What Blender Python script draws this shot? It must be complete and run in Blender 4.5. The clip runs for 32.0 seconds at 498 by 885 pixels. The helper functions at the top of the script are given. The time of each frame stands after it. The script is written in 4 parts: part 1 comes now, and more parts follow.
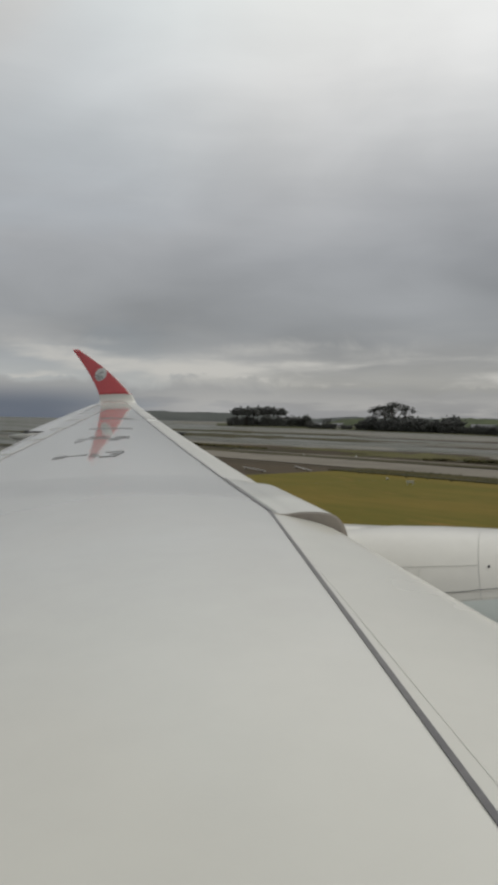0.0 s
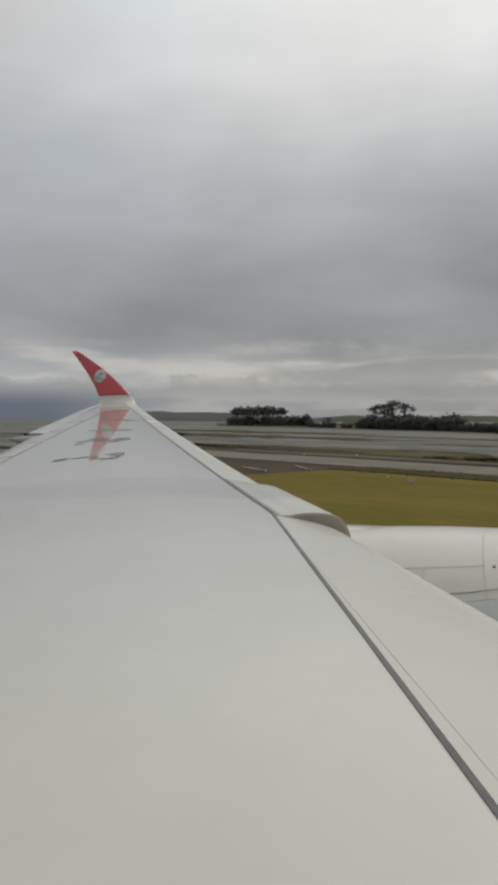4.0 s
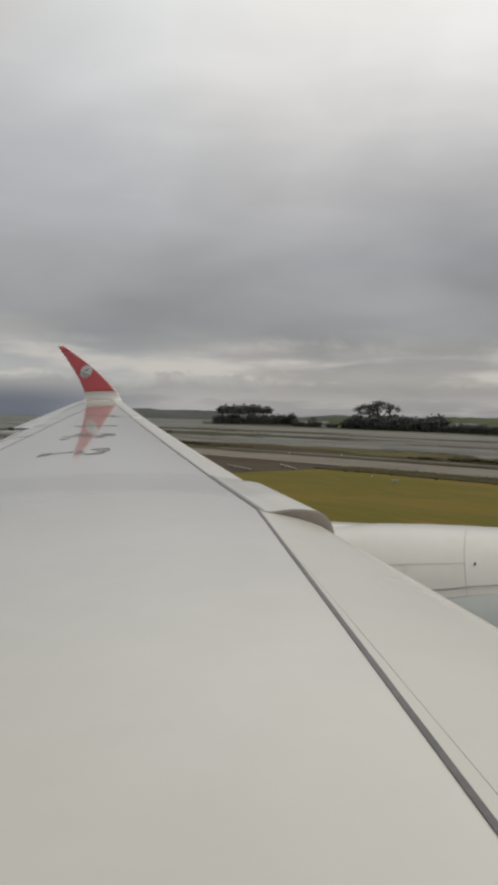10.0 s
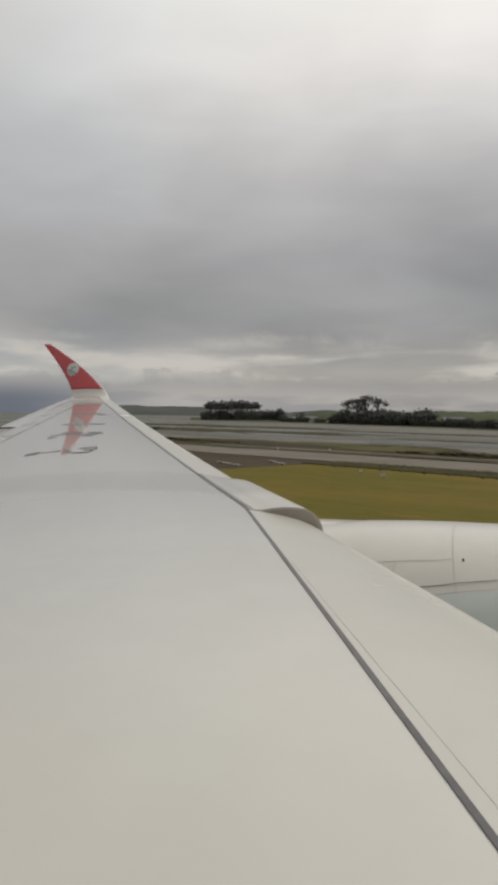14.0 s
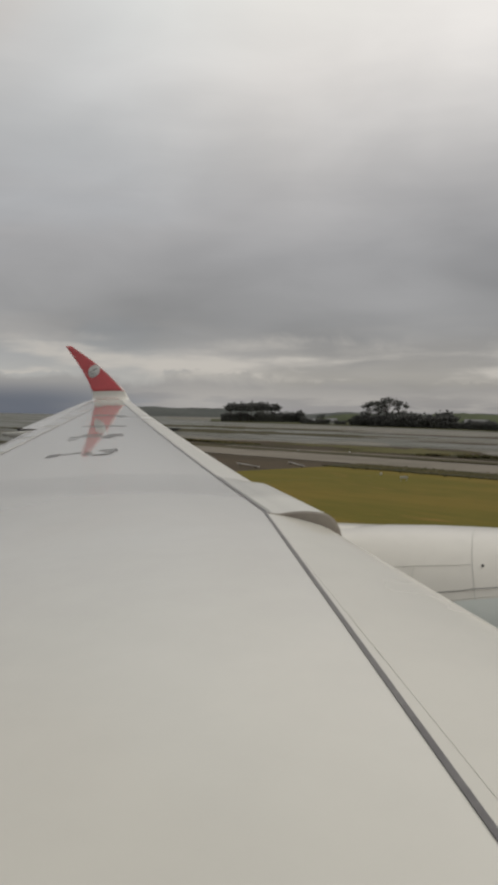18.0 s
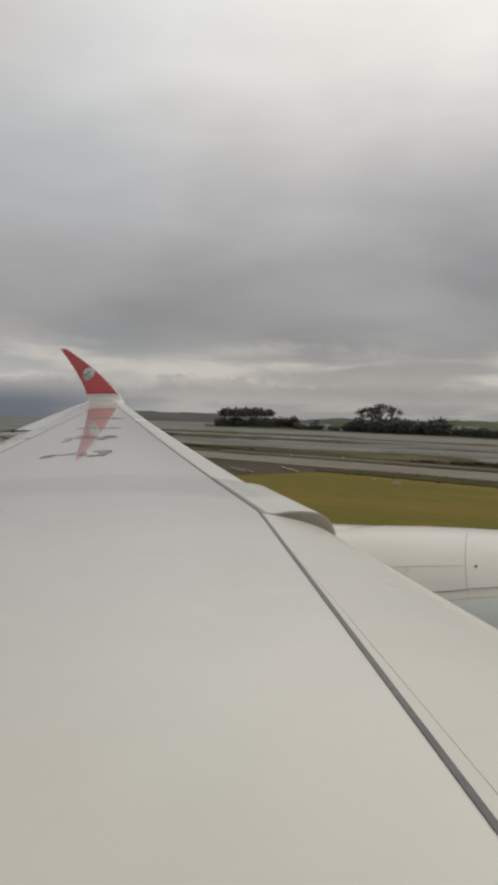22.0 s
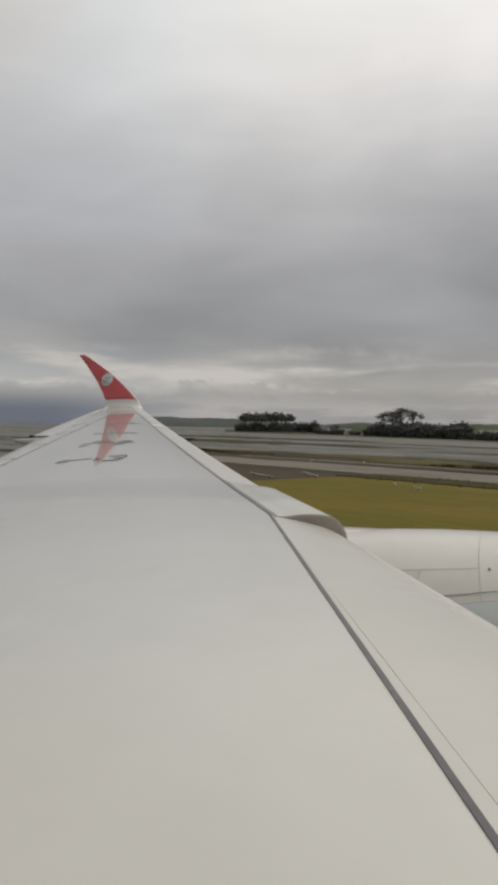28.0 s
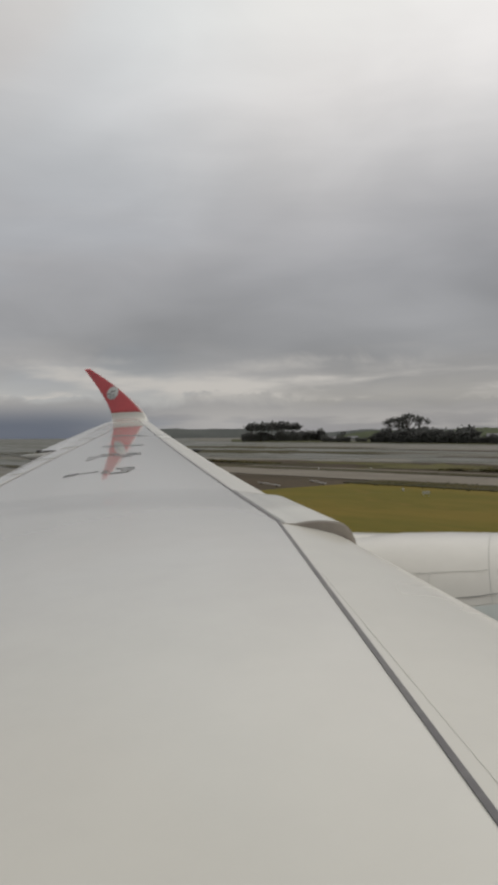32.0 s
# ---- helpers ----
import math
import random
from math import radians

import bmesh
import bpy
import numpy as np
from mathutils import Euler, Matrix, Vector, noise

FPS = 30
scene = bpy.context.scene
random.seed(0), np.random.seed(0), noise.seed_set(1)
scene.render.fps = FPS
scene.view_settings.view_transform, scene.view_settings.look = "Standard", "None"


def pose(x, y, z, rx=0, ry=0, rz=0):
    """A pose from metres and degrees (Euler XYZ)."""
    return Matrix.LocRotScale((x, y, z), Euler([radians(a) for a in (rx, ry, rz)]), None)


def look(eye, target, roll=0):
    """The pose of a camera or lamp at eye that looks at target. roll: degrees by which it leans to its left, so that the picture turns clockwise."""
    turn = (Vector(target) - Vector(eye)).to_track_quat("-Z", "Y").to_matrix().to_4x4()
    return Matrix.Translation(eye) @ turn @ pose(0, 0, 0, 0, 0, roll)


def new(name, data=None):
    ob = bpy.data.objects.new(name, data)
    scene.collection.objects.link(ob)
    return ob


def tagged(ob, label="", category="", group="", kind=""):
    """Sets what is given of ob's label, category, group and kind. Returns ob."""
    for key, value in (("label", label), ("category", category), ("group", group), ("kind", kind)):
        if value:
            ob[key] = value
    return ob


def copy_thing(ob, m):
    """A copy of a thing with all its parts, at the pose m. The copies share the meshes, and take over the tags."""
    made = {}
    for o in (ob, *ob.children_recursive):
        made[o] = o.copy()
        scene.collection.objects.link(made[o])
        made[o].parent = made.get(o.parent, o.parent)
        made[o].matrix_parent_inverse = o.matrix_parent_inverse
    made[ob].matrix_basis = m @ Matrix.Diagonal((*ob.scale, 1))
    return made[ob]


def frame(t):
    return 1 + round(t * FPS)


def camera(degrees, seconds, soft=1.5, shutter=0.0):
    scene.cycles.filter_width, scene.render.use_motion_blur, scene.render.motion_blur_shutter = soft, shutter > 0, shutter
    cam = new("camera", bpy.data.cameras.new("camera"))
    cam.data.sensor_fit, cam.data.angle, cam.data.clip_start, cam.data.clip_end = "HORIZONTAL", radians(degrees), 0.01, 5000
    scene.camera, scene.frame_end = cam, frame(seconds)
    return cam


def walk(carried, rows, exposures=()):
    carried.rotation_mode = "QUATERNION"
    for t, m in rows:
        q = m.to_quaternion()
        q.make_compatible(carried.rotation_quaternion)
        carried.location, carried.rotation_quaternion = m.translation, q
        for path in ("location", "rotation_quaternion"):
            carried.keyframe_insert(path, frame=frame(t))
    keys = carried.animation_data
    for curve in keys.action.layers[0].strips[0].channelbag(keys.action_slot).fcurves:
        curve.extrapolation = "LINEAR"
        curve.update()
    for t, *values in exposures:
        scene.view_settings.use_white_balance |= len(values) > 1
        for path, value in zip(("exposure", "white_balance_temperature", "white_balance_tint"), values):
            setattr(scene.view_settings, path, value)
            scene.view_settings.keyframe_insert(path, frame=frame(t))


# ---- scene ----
cam = camera(36.0, 32.0, soft=4.2)
ROWS = (
    (0.0, 0.014, -0.017, 6.095, 88.39, -1.23, 22.01),
    (0.5, 0.001, 0.000, 6.106, 88.41, -1.03, 22.05),
    (1.0, 0.013, -0.006, 6.096, 88.49, -0.93, 22.02),
    (1.5, 0.013, -0.008, 6.090, 88.51, -0.94, 21.97),
    (2.0, 0.011, -0.022, 6.090, 88.50, -1.05, 21.96),
    (2.5, -0.003, -0.005, 6.072, 88.63, -1.23, 21.96),
    (3.0, 0.003, -0.020, 6.103, 88.44, -0.96, 21.98),
    (3.5, -0.030, 0.057, 6.110, 88.35, -0.58, 22.01),
    (5.5, 0.010, -0.016, 6.100, 88.45, -1.07, 22.01),
    (6.0, 0.005, -0.006, 6.099, 88.44, -1.03, 22.01),
    (6.5, 0.012, 0.008, 6.095, 88.45, -1.05, 22.09),
    (7.0, -0.002, -0.014, 6.095, 88.52, -1.19, 22.04),
    (7.5, 0.009, -0.003, 6.096, 88.46, -1.07, 22.07),
    (8.0, -0.005, -0.005, 6.102, 88.40, -1.06, 22.00),
    (8.5, -0.013, 0.014, 6.087, 88.39, -1.70, 21.57),
    (9.0, -0.002, 0.016, 6.102, 88.01, -1.80, 20.59),
    (9.5, 0.009, -0.004, 6.087, 88.28, -1.45, 20.96),
    (10.0, -0.007, -0.012, 6.088, 88.27, -1.44, 20.93),
    (10.5, 0.022, -0.009, 6.097, 88.33, -1.33, 21.35),
    (11.0, -0.011, 0.031, 6.093, 88.44, -0.88, 21.61),
    (11.5, -0.003, -0.009, 6.094, 88.35, -1.30, 21.24),
    (12.0, -0.006, 0.005, 6.092, 87.99, -1.24, 20.38),
    (12.5, 0.027, -0.042, 6.101, 87.37, -0.70, 19.45),
    (13.0, 0.018, -0.039, 6.096, 87.67, -0.73, 19.98),
    (13.5, 0.014, -0.013, 6.116, 87.88, -0.17, 20.48),
    (14.0, -0.009, 0.005, 6.114, 87.97, -0.91, 20.04),
    (14.5, -0.012, 0.027, 6.097, 87.96, -1.16, 19.61),
    (16.5, 0.003, -0.019, 6.130, 88.17, -1.31, 22.12),
    (17.0, 0.006, -0.031, 6.132, 88.14, -1.07, 21.52),
    (17.5, 0.000, 0.009, 6.128, 88.14, -1.13, 21.52),
    (18.0, 0.008, -0.002, 6.135, 88.07, -1.08, 21.54),
    (18.5, -0.001, -0.012, 6.104, 88.27, -1.54, 21.45),
    (19.0, -0.007, -0.003, 6.102, 88.25, -1.50, 21.52),
    (19.5, 0.003, -0.012, 6.102, 88.31, -1.48, 21.60),
    (20.0, 0.006, -0.009, 6.091, 88.46, -1.53, 21.71),
    (20.5, 0.006, -0.021, 6.092, 88.33, -1.61, 21.40),
    (21.0, -0.012, -0.014, 6.087, 88.30, -1.59, 21.03),
    (21.5, 0.002, -0.014, 6.088, 88.32, -1.59, 21.13),
    (22.0, 0.003, -0.037, 6.082, 88.47, -1.60, 21.08),
    (22.5, -0.009, 0.006, 6.083, 88.41, -1.61, 21.08),
    (23.0, 0.003, -0.032, 6.088, 88.46, -1.58, 21.08),
    (23.5, -0.015, -0.020, 6.084, 88.42, -1.58, 21.15),
    (24.0, 0.016, -0.015, 6.092, 88.50, -1.12, 21.40),
    (24.5, -0.021, 0.004, 6.104, 88.93, -0.10, 22.02),
    (25.0, -0.054, 0.091, 6.106, 88.84, -1.24, 22.15),
    (25.5, -0.002, 0.000, 6.097, 89.01, -0.93, 22.22),
    (27.5, 0.043, 0.004, 6.057, 88.98, -0.72, 22.75),
    (28.0, 0.083, 0.044, 6.059, 88.82, -1.22, 22.61),
    (28.5, 0.026, 0.003, 6.068, 89.31, 0.70, 22.34),
    (29.0, 0.120, 0.053, 5.990, 89.21, -1.81, 22.72),
    (29.5, 0.039, 0.004, 6.062, 88.98, -0.63, 22.44),
    (30.0, 0.129, 0.010, 6.037, 89.50, 0.37, 22.97),
    (30.5, 0.030, -0.002, 6.073, 88.81, -0.53, 22.61),
    (31.0, 0.106, 0.014, 6.060, 89.21, 0.61, 23.00),
    (31.5, 0.032, 0.004, 6.064, 89.00, -0.25, 22.91),
    (32.0, 0.094, 0.031, 6.041, 89.55, 0.37, 23.09),
)
EXPOSURES = ((0.0, -0.03, 6540, 9), (6.0, -0.05, 6600, 10), (9.0, -0.01, 6680, 10.6), (13.0, 0.03, 6800, 11.4), (14.5, 0.03, 6820, 11.4), (17.0, -0.07, 6830, 11.4), (19.0, -0.03, 6830, 11.4), (24.0, 0.01, 6800, 11.4),
             (25.0, -0.05, 6790, 11.4), (28.0, 0.01, 6740, 11.6), (29.0, 0.0, 6720, 11.8), (31.0, -0.05, 6700, 11.6), (32.0, -0.03, 6680, 11.6))
walk(cam, [(r[0], pose(*r[1:])) for r in ROWS], EXPOSURES)

# ---- world and sun ----
SUN_AZ, SUN_EL = radians(48), radians(38)     # clockwise from +y


class Nodes:
    """Short hand for building a node tree."""

    def __init__(self, tree):
        self.tree = tree
        tree.nodes.clear()

    def add(self, kind):
        return self.tree.nodes.new(kind)

    def put(self, socket, value):
        if isinstance(value, bpy.types.NodeSocket):
            self.tree.links.new(value, socket)
        elif value is not None:
            socket.default_value = value

    def math(self, op, a, b=None, c=None, clamp=False):
        n = self.add("ShaderNodeMath")
        n.operation, n.use_clamp = op, clamp
        for s, v in zip(n.inputs, (a, b, c)):
            self.put(s, v)
        return n.outputs[0]

    def mix(self, fac, a, b, blend="MIX"):
        n = self.add("ShaderNodeMix")
        n.data_type, n.blend_type = "RGBA", blend
        n.clamp_factor = True
        self.put(n.inputs[0], fac)
        self.put(n.inputs[6], a)
        self.put(n.inputs[7], b)
        return n.outputs[2]

    def noise(self, vector, scale, detail=4.0, rough=0.55, distortion=0.0):
        n = self.add("ShaderNodeTexNoise")
        self.put(n.inputs["Vector"], vector)
        n.inputs["Scale"].default_value = scale
        n.inputs["Detail"].default_value = detail
        n.inputs["Roughness"].default_value = rough
        n.inputs["Distortion"].default_value = distortion
        return n.outputs["Fac"]

    def ramp(self, fac, *stops):
        n = self.add("ShaderNodeValToRGB")
        el = n.color_ramp.elements
        while len(el) < len(stops):
            el.new(0.5)
        for e, (p, c) in zip(el, stops):
            e.position = p
            e.color = (c, c, c, 1) if isinstance(c, (int, float)) else (*c, 1)
        self.put(n.inputs[0], fac)
        return n.outputs[0]

    def span(self, x, lo, hi):
        n = self.add("ShaderNodeMapRange")
        n.interpolation_type = "SMOOTHSTEP"
        self.put(n.inputs[0], x)
        n.inputs[1].default_value, n.inputs[2].default_value = lo, hi
        return n.outputs[0]

    def vec(self, x, y, z):
        n = self.add("ShaderNodeCombineXYZ")
        for s, v in zip(n.inputs, (x, y, z)):
            self.put(s, v)
        return n.outputs[0]


def build_world():
    world = bpy.data.worlds.new("overcast")
    scene.world = world
    world.use_nodes = True
    k = Nodes(world.node_tree)
    co = k.add("ShaderNodeTexCoord").outputs["Generated"]
    sep = k.add("ShaderNodeSeparateXYZ")
    k.put(sep.inputs[0], co)
    x, y, z = sep.outputs
    up = k.math("MAXIMUM", z, 0.0)
    # the cloud deck, seen in perspective
    inv = k.math("DIVIDE", 1.0, k.math("ADD", up, 0.24))
    deck = k.vec(k.math("MULTIPLY", x, inv), k.math("MULTIPLY", y, inv), 3.7)
    big = k.noise(deck, 1.0, 3.0, 0.5, 0.5)
    fine = k.noise(deck, 2.6, 5.0, 0.5, 0.5)
    az = k.math("ARCTAN2", x, y)                       # radians, clockwise from +y
    low = k.vec(k.math("MULTIPLY", az, 5.0), k.math("MULTIPLY", z, 34.0), 1.9)
    roll = k.noise(low, 1.5, 4.0, 0.5, 0.25)
    # height in the sky, disturbed by the clouds
    lift = k.math("MULTIPLY", k.math("SUBTRACT", big, 0.5), k.math("MULTIPLY_ADD", up, 0.62, 0.02))
    e = k.math("ADD", up, lift)
    e = k.math("ADD", e, k.math("MULTIPLY", k.math("SUBTRACT", roll, 0.5), 0.035))
    cloud = k.ramp(e, (0.0, (0.35, 0.355, 0.37)), (0.022, (0.375, 0.38, 0.39)), (0.048, (0.44, 0.435, 0.42)),
                   (0.075, (0.385, 0.385, 0.385)), (0.115, (0.328, 0.337, 0.35)), (0.19, (0.362, 0.371, 0.387)),
                   (0.27, (0.445, 0.452, 0.465)), (0.345, (0.545, 0.55, 0.555)), (0.43, (0.665, 0.665, 0.66)), (0.52, (0.725, 0.735, 0.722)))
    # brighter towards the hidden sun
    flat = k.math("SQRT", k.math("ADD", k.math("MULTIPLY", x, x), k.math("MULTIPLY_ADD", y, y, 1e-4)))
    toward = k.math("DIVIDE", k.math("ADD", k.math("MULTIPLY", x, 0.56), k.math("MULTIPLY", y, 0.83)), flat)
    side = k.span(toward, 0.20, 0.95)
    high = k.span(z, 0.16, 0.5)
    gain = k.math("ADD", 0.87, k.math("MULTIPLY", k.math("MULTIPLY", side, high), 0.52))
    gain = k.math("MULTIPLY", gain, k.math("MULTIPLY_ADD", fine, 0.26, 0.87))
    gain = k.math("MULTIPLY", gain, k.math("MULTIPLY_ADD", k.span(k.math("MULTIPLY", toward, flat), -0.7, 0.25), 0.45, 0.55))
    mass = k.noise(k.vec(k.math("MULTIPLY", az, 2.2), k.math("MULTIPLY", z, 5.0), 3.1), 1.3, 2.0, 0.45, 0.3)
    deep = k.math("MULTIPLY_ADD", k.math("SUBTRACT", 1.0, k.span(z, 0.20, 0.34)), 0.20, 0.05)
    gain = k.math("MULTIPLY", gain, k.math("MULTIPLY_ADD", k.math("SUBTRACT", k.span(k.math("MULTIPLY_ADD", k.math("ADD", az, 0.30), -0.7, mass), 0.32, 0.68), 0.42), deep, 1.0))
    shade = k.add("ShaderNodeVectorMath")
    shade.operation = "SCALE"
    k.put(shade.inputs[0], cloud)
    k.put(shade.inputs[3], gain)
    # a cool cast where the deck is thicker, out over the sea
    cool = k.math("MULTIPLY", k.math("SUBTRACT", 1.0, k.span(az, -0.62, -0.30)), k.span(big, 0.42, 0.62))
    col = k.mix(k.math("MULTIPLY", cool, 0.55), shade.outputs[0], k.mix(1.0, shade.outputs[0], (0.93, 1.0, 1.06, 1), "MULTIPLY"))
    # heaped cloud low over the land: lumpy grey tops with pale breaks above them
    heap = k.noise(k.vec(k.math("MULTIPLY", az, 11.0), k.math("MULTIPLY", z, 16.0), 4.6), 1.5, 5.0, 0.58, 0.5)
    broad = k.noise(k.vec(k.math("MULTIPLY", az, 3.2), k.math("MULTIPLY", z, 9.0), 0.7), 1.3, 2.0, 0.5, 0.3)
    top = k.math("ADD", 0.052, k.math("ADD", k.math("MULTIPLY", k.math("SUBTRACT", heap, 0.5), 0.055), k.math("MULTIPLY", k.math("SUBTRACT", broad, 0.5), 0.05)))
    over = k.math("SUBTRACT", z, top)
    pale = k.math("MULTIPLY", k.span(over, -0.001, 0.004), k.math("SUBTRACT", 1.0, k.span(over, 0.010, 0.055)))
    pale = k.math("MULTIPLY", pale, k.span(k.math("MULTIPLY_ADD", roll, 0.5, k.math("MULTIPLY", broad, 0.5)), 0.43, 0.58))
    col = k.mix(k.math("MULTIPLY", pale, 0.95), col, (0.54, 0.527, 0.50, 1))
    below = k.math("MULTIPLY", k.math("SUBTRACT", 1.0, k.span(over, -0.014, 0.002)), k.span(z, 0.010, 0.03))
    col = k.mix(k.math("MULTIPLY", below, 0.72), col, (0.315, 0.315, 0.320, 1))
    streak = k.math("MULTIPLY", k.math("SUBTRACT", 1.0, k.span(z, 0.02, 0.045)), k.span(roll, 0.46, 0.60))
    col = k.mix(k.math("MULTIPLY", streak, 0.6), col, (0.44, 0.435, 0.425, 1))
    # bluish rain far off over the sea
    rain = k.math("MULTIPLY", k.math("SUBTRACT", 1.0, k.span(az, -0.66, -0.42)), k.math("SUBTRACT", 1.0, k.span(z, 0.014, 0.050)))
    col = k.mix(k.math("MULTIPLY", rain, 0.92), col, (0.105, 0.128, 0.172, 1))
    sky = k.add("ShaderNodeTexSky")
    sky.sky_type, sky.sun_disc, sky.sun_elevation, sky.sun_rotation = "NISHITA", False, SUN_EL, SUN_AZ
    clear = k.mix(1.0, sky.outputs[0], (0.10, 0.10, 0.10, 1), "MULTIPLY")
    col = k.mix(0.96, clear, col)
    bg = k.add("ShaderNodeBackground")
    k.put(bg.inputs[0], col)
    bg.inputs[1].default_value = 1.0
    k.put(k.add("ShaderNodeOutputWorld").inputs[0], bg.outputs[0])


build_world()
sun_data = bpy.data.lights.new("sun", "SUN")
sun_data.energy, sun_data.angle, sun_data.color = 1.0, radians(25), (1.0, 0.97, 0.92)
sun = new("sun", sun_data)
sun.matrix_world = look((60 * math.sin(SUN_AZ) * math.cos(SUN_EL), 60 * math.cos(SUN_AZ) * math.cos(SUN_EL), 60 * math.sin(SUN_EL)), (0, 0, 0))


# ---- materials ----
def material(name, base, rough=0.6, metal=0.0, vary=None, scale=3.0, bump=0.0, bump_scale=40.0, coat=0.0,
             stretch=(1, 1, 1), rough_vary=0.0, dark_band=None, island=0.0, spec=0.5, bump_dist=0.02, space="Object", nose=None):
    """A painted or natural surface: base colour mixed with vary by noise at two scales, fine relief and uneven gloss."""
    m = bpy.data.materials.new(name)
    m.use_nodes = True
    k = Nodes(m.node_tree)
    shader = k.add("ShaderNodeBsdfPrincipled")
    tc = k.add("ShaderNodeTexCoord").outputs[space]
    mp = k.add("ShaderNodeMapping")
    k.put(mp.inputs[0], tc)
    mp.vector_type = "TEXTURE"
    mp.inputs["Scale"].default_value = [1 / v for v in stretch]
    at = mp.outputs[0]
    a = k.noise(at, scale, 4.0, 0.6)
    b = k.noise(at, scale * 9.0, 4.0, 0.6)
    col = (*base, 1)
    if vary:
        f = k.span(k.math("MULTIPLY_ADD", b, 0.35, k.math("MULTIPLY", a, 0.65)), 0.36, 0.64)
        col = k.mix(f, (*base, 1), (*vary, 1))
    if island:
        rnd = k.add("ShaderNodeNewGeometry").outputs["Random Per Island"]
        v = k.math("MULTIPLY_ADD", rnd, 2 * island, 1 - island)
        col = k.mix(1.0, col, k.vec(v, v, v), "MULTIPLY")
    if dark_band:
        # darker colour in a band across the wing, sharp at its outer edge
        y0, y1, amount = dark_band
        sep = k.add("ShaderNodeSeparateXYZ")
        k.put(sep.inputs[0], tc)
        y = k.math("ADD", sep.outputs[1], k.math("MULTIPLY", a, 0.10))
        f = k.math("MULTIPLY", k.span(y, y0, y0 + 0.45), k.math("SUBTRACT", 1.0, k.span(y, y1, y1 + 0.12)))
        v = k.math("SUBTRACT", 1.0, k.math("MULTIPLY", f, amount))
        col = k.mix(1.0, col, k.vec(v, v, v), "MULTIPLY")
    k.put(shader.inputs["Base Color"], col)
    if rough_vary:
        k.put(shader.inputs["Roughness"], k.math("MULTIPLY_ADD", a, rough_vary, rough - rough_vary / 2, clamp=True))
    else:
        shader.inputs["Roughness"].default_value = rough
    shader.inputs["Metallic"].default_value = metal
    shader.inputs["Specular IOR Level"].default_value = spec
    shader.inputs["Coat Weight"].default_value = coat
    shader.inputs["Coat Roughness"].default_value = 0.045
    if nose is not None:
        # duller paint on the slats and the fixed nose, ahead of the seal line
        part_of = k.add("ShaderNodeSeparateXYZ")
        k.put(part_of.inputs[0], tc)
        inner = k.math("MULTIPLY_ADD", part_of.outputs[1], -0.5175, 1.1025)
        outer = k.math("MULTIPLY_ADD", part_of.outputs[1], -0.690, 2.3844)
        ahead = k.span(k.math("SUBTRACT", part_of.outputs[0], k.math("MINIMUM", inner, outer)), -0.01, 0.01)
        k.put(shader.inputs["Coat Weight"], k.math("MULTIPLY_ADD", ahead, nose - coat, coat))
    if bump:
        bn = k.add("ShaderNodeBump")
        bn.inputs["Strength"].default_value = bump
        bn.inputs["Distance"].default_value = bump_dist
        k.put(bn.inputs["Height"], k.noise(at, bump_scale, 3.0, 0.6))
        k.put(shader.inputs["Normal"], bn.outputs[0])
    k.put(k.add("ShaderNodeOutputMaterial").inputs[0], shader.outputs[0])
    return m


WING_WHITE = material("wing_white_paint", (0.628, 0.614, 0.556), 0.26, vary=(0.598, 0.584, 0.53), scale=0.3, rough_vary=0.10, coat=1.0, spec=0.4, nose=0.25, dark_band=(8.0, 9.60, 0.19))
NACELLE_WHITE = material("nacelle_white_paint", (0.66, 0.635, 0.572), 0.30, vary=(0.62, 0.595, 0.537), scale=0.7, rough_vary=0.08, spec=0.5, coat=0.6)
# unseen hull, kept grey to cut light bounced onto wing and nacelle
HULL_LOW_BOUNCE = material("grey_low_bounce_hull", (0.36, 0.365, 0.37), 0.35, vary=(0.33, 0.335, 0.34), scale=0.5, rough_vary=0.08, coat=0.4, spec=0.4)
PANEL_GREY = material("grey_blue_cowl_paint", (0.59, 0.62, 0.59), 0.45, vary=(0.55, 0.585, 0.555), scale=0.8, rough_vary=0.08, spec=0.3)
# red lightened: the cabin window's veiling glare is put into it
RED = material("red_paint", (0.70, 0.095, 0.105), 0.28, vary=(0.63, 0.08, 0.092), scale=1.2, coat=0.4)
# pale pink painted in for light caught along the winglet's edge
EDGE_GLINT = material("painted_edge_glint", (0.74, 0.60, 0.57), 0.35, vary=(0.66, 0.50, 0.47), scale=2.0, coat=0.3)
BADGE_WHITE = material("badge_white", (0.80, 0.80, 0.78), 0.35, vary=(0.72, 0.72, 0.70), scale=6)
BADGE_DARK = material("badge_dark", (0.06, 0.055, 0.06), 0.4, vary=(0.09, 0.08, 0.08), scale=6)
SEAL = material("rubber_seal", (0.115, 0.11, 0.115), 0.55, vary=(0.17, 0.165, 0.165), scale=2.0, rough_vary=0.2)
GROOVE = material("panel_groove", (0.53, 0.53, 0.48), 0.6, vary=(0.44, 0.44, 0.41), scale=3)
FAINT = material("faint_panel_gap", (0.565, 0.56, 0.505), 0.5, vary=(0.535, 0.53, 0.48), scale=3)
MARK_GREY = material("grey_marking_paint", (0.10, 0.10, 0.105), 0.45, vary=(0.15, 0.15, 0.15), scale=2)
CAP_BEIGE = material("beige_cap", (0.42, 0.37, 0.315), 0.5, vary=(0.36, 0.32, 0.28), scale=3)
BARE = material("bare_metal", (0.55, 0.55, 0.56), 0.28, 0.9, vary=(0.45, 0.45, 0.46), scale=4)
DARK = material("dark_metal", (0.06, 0.06, 0.065), 0.5, 0.4, vary=(0.09, 0.09, 0.09), scale=5)
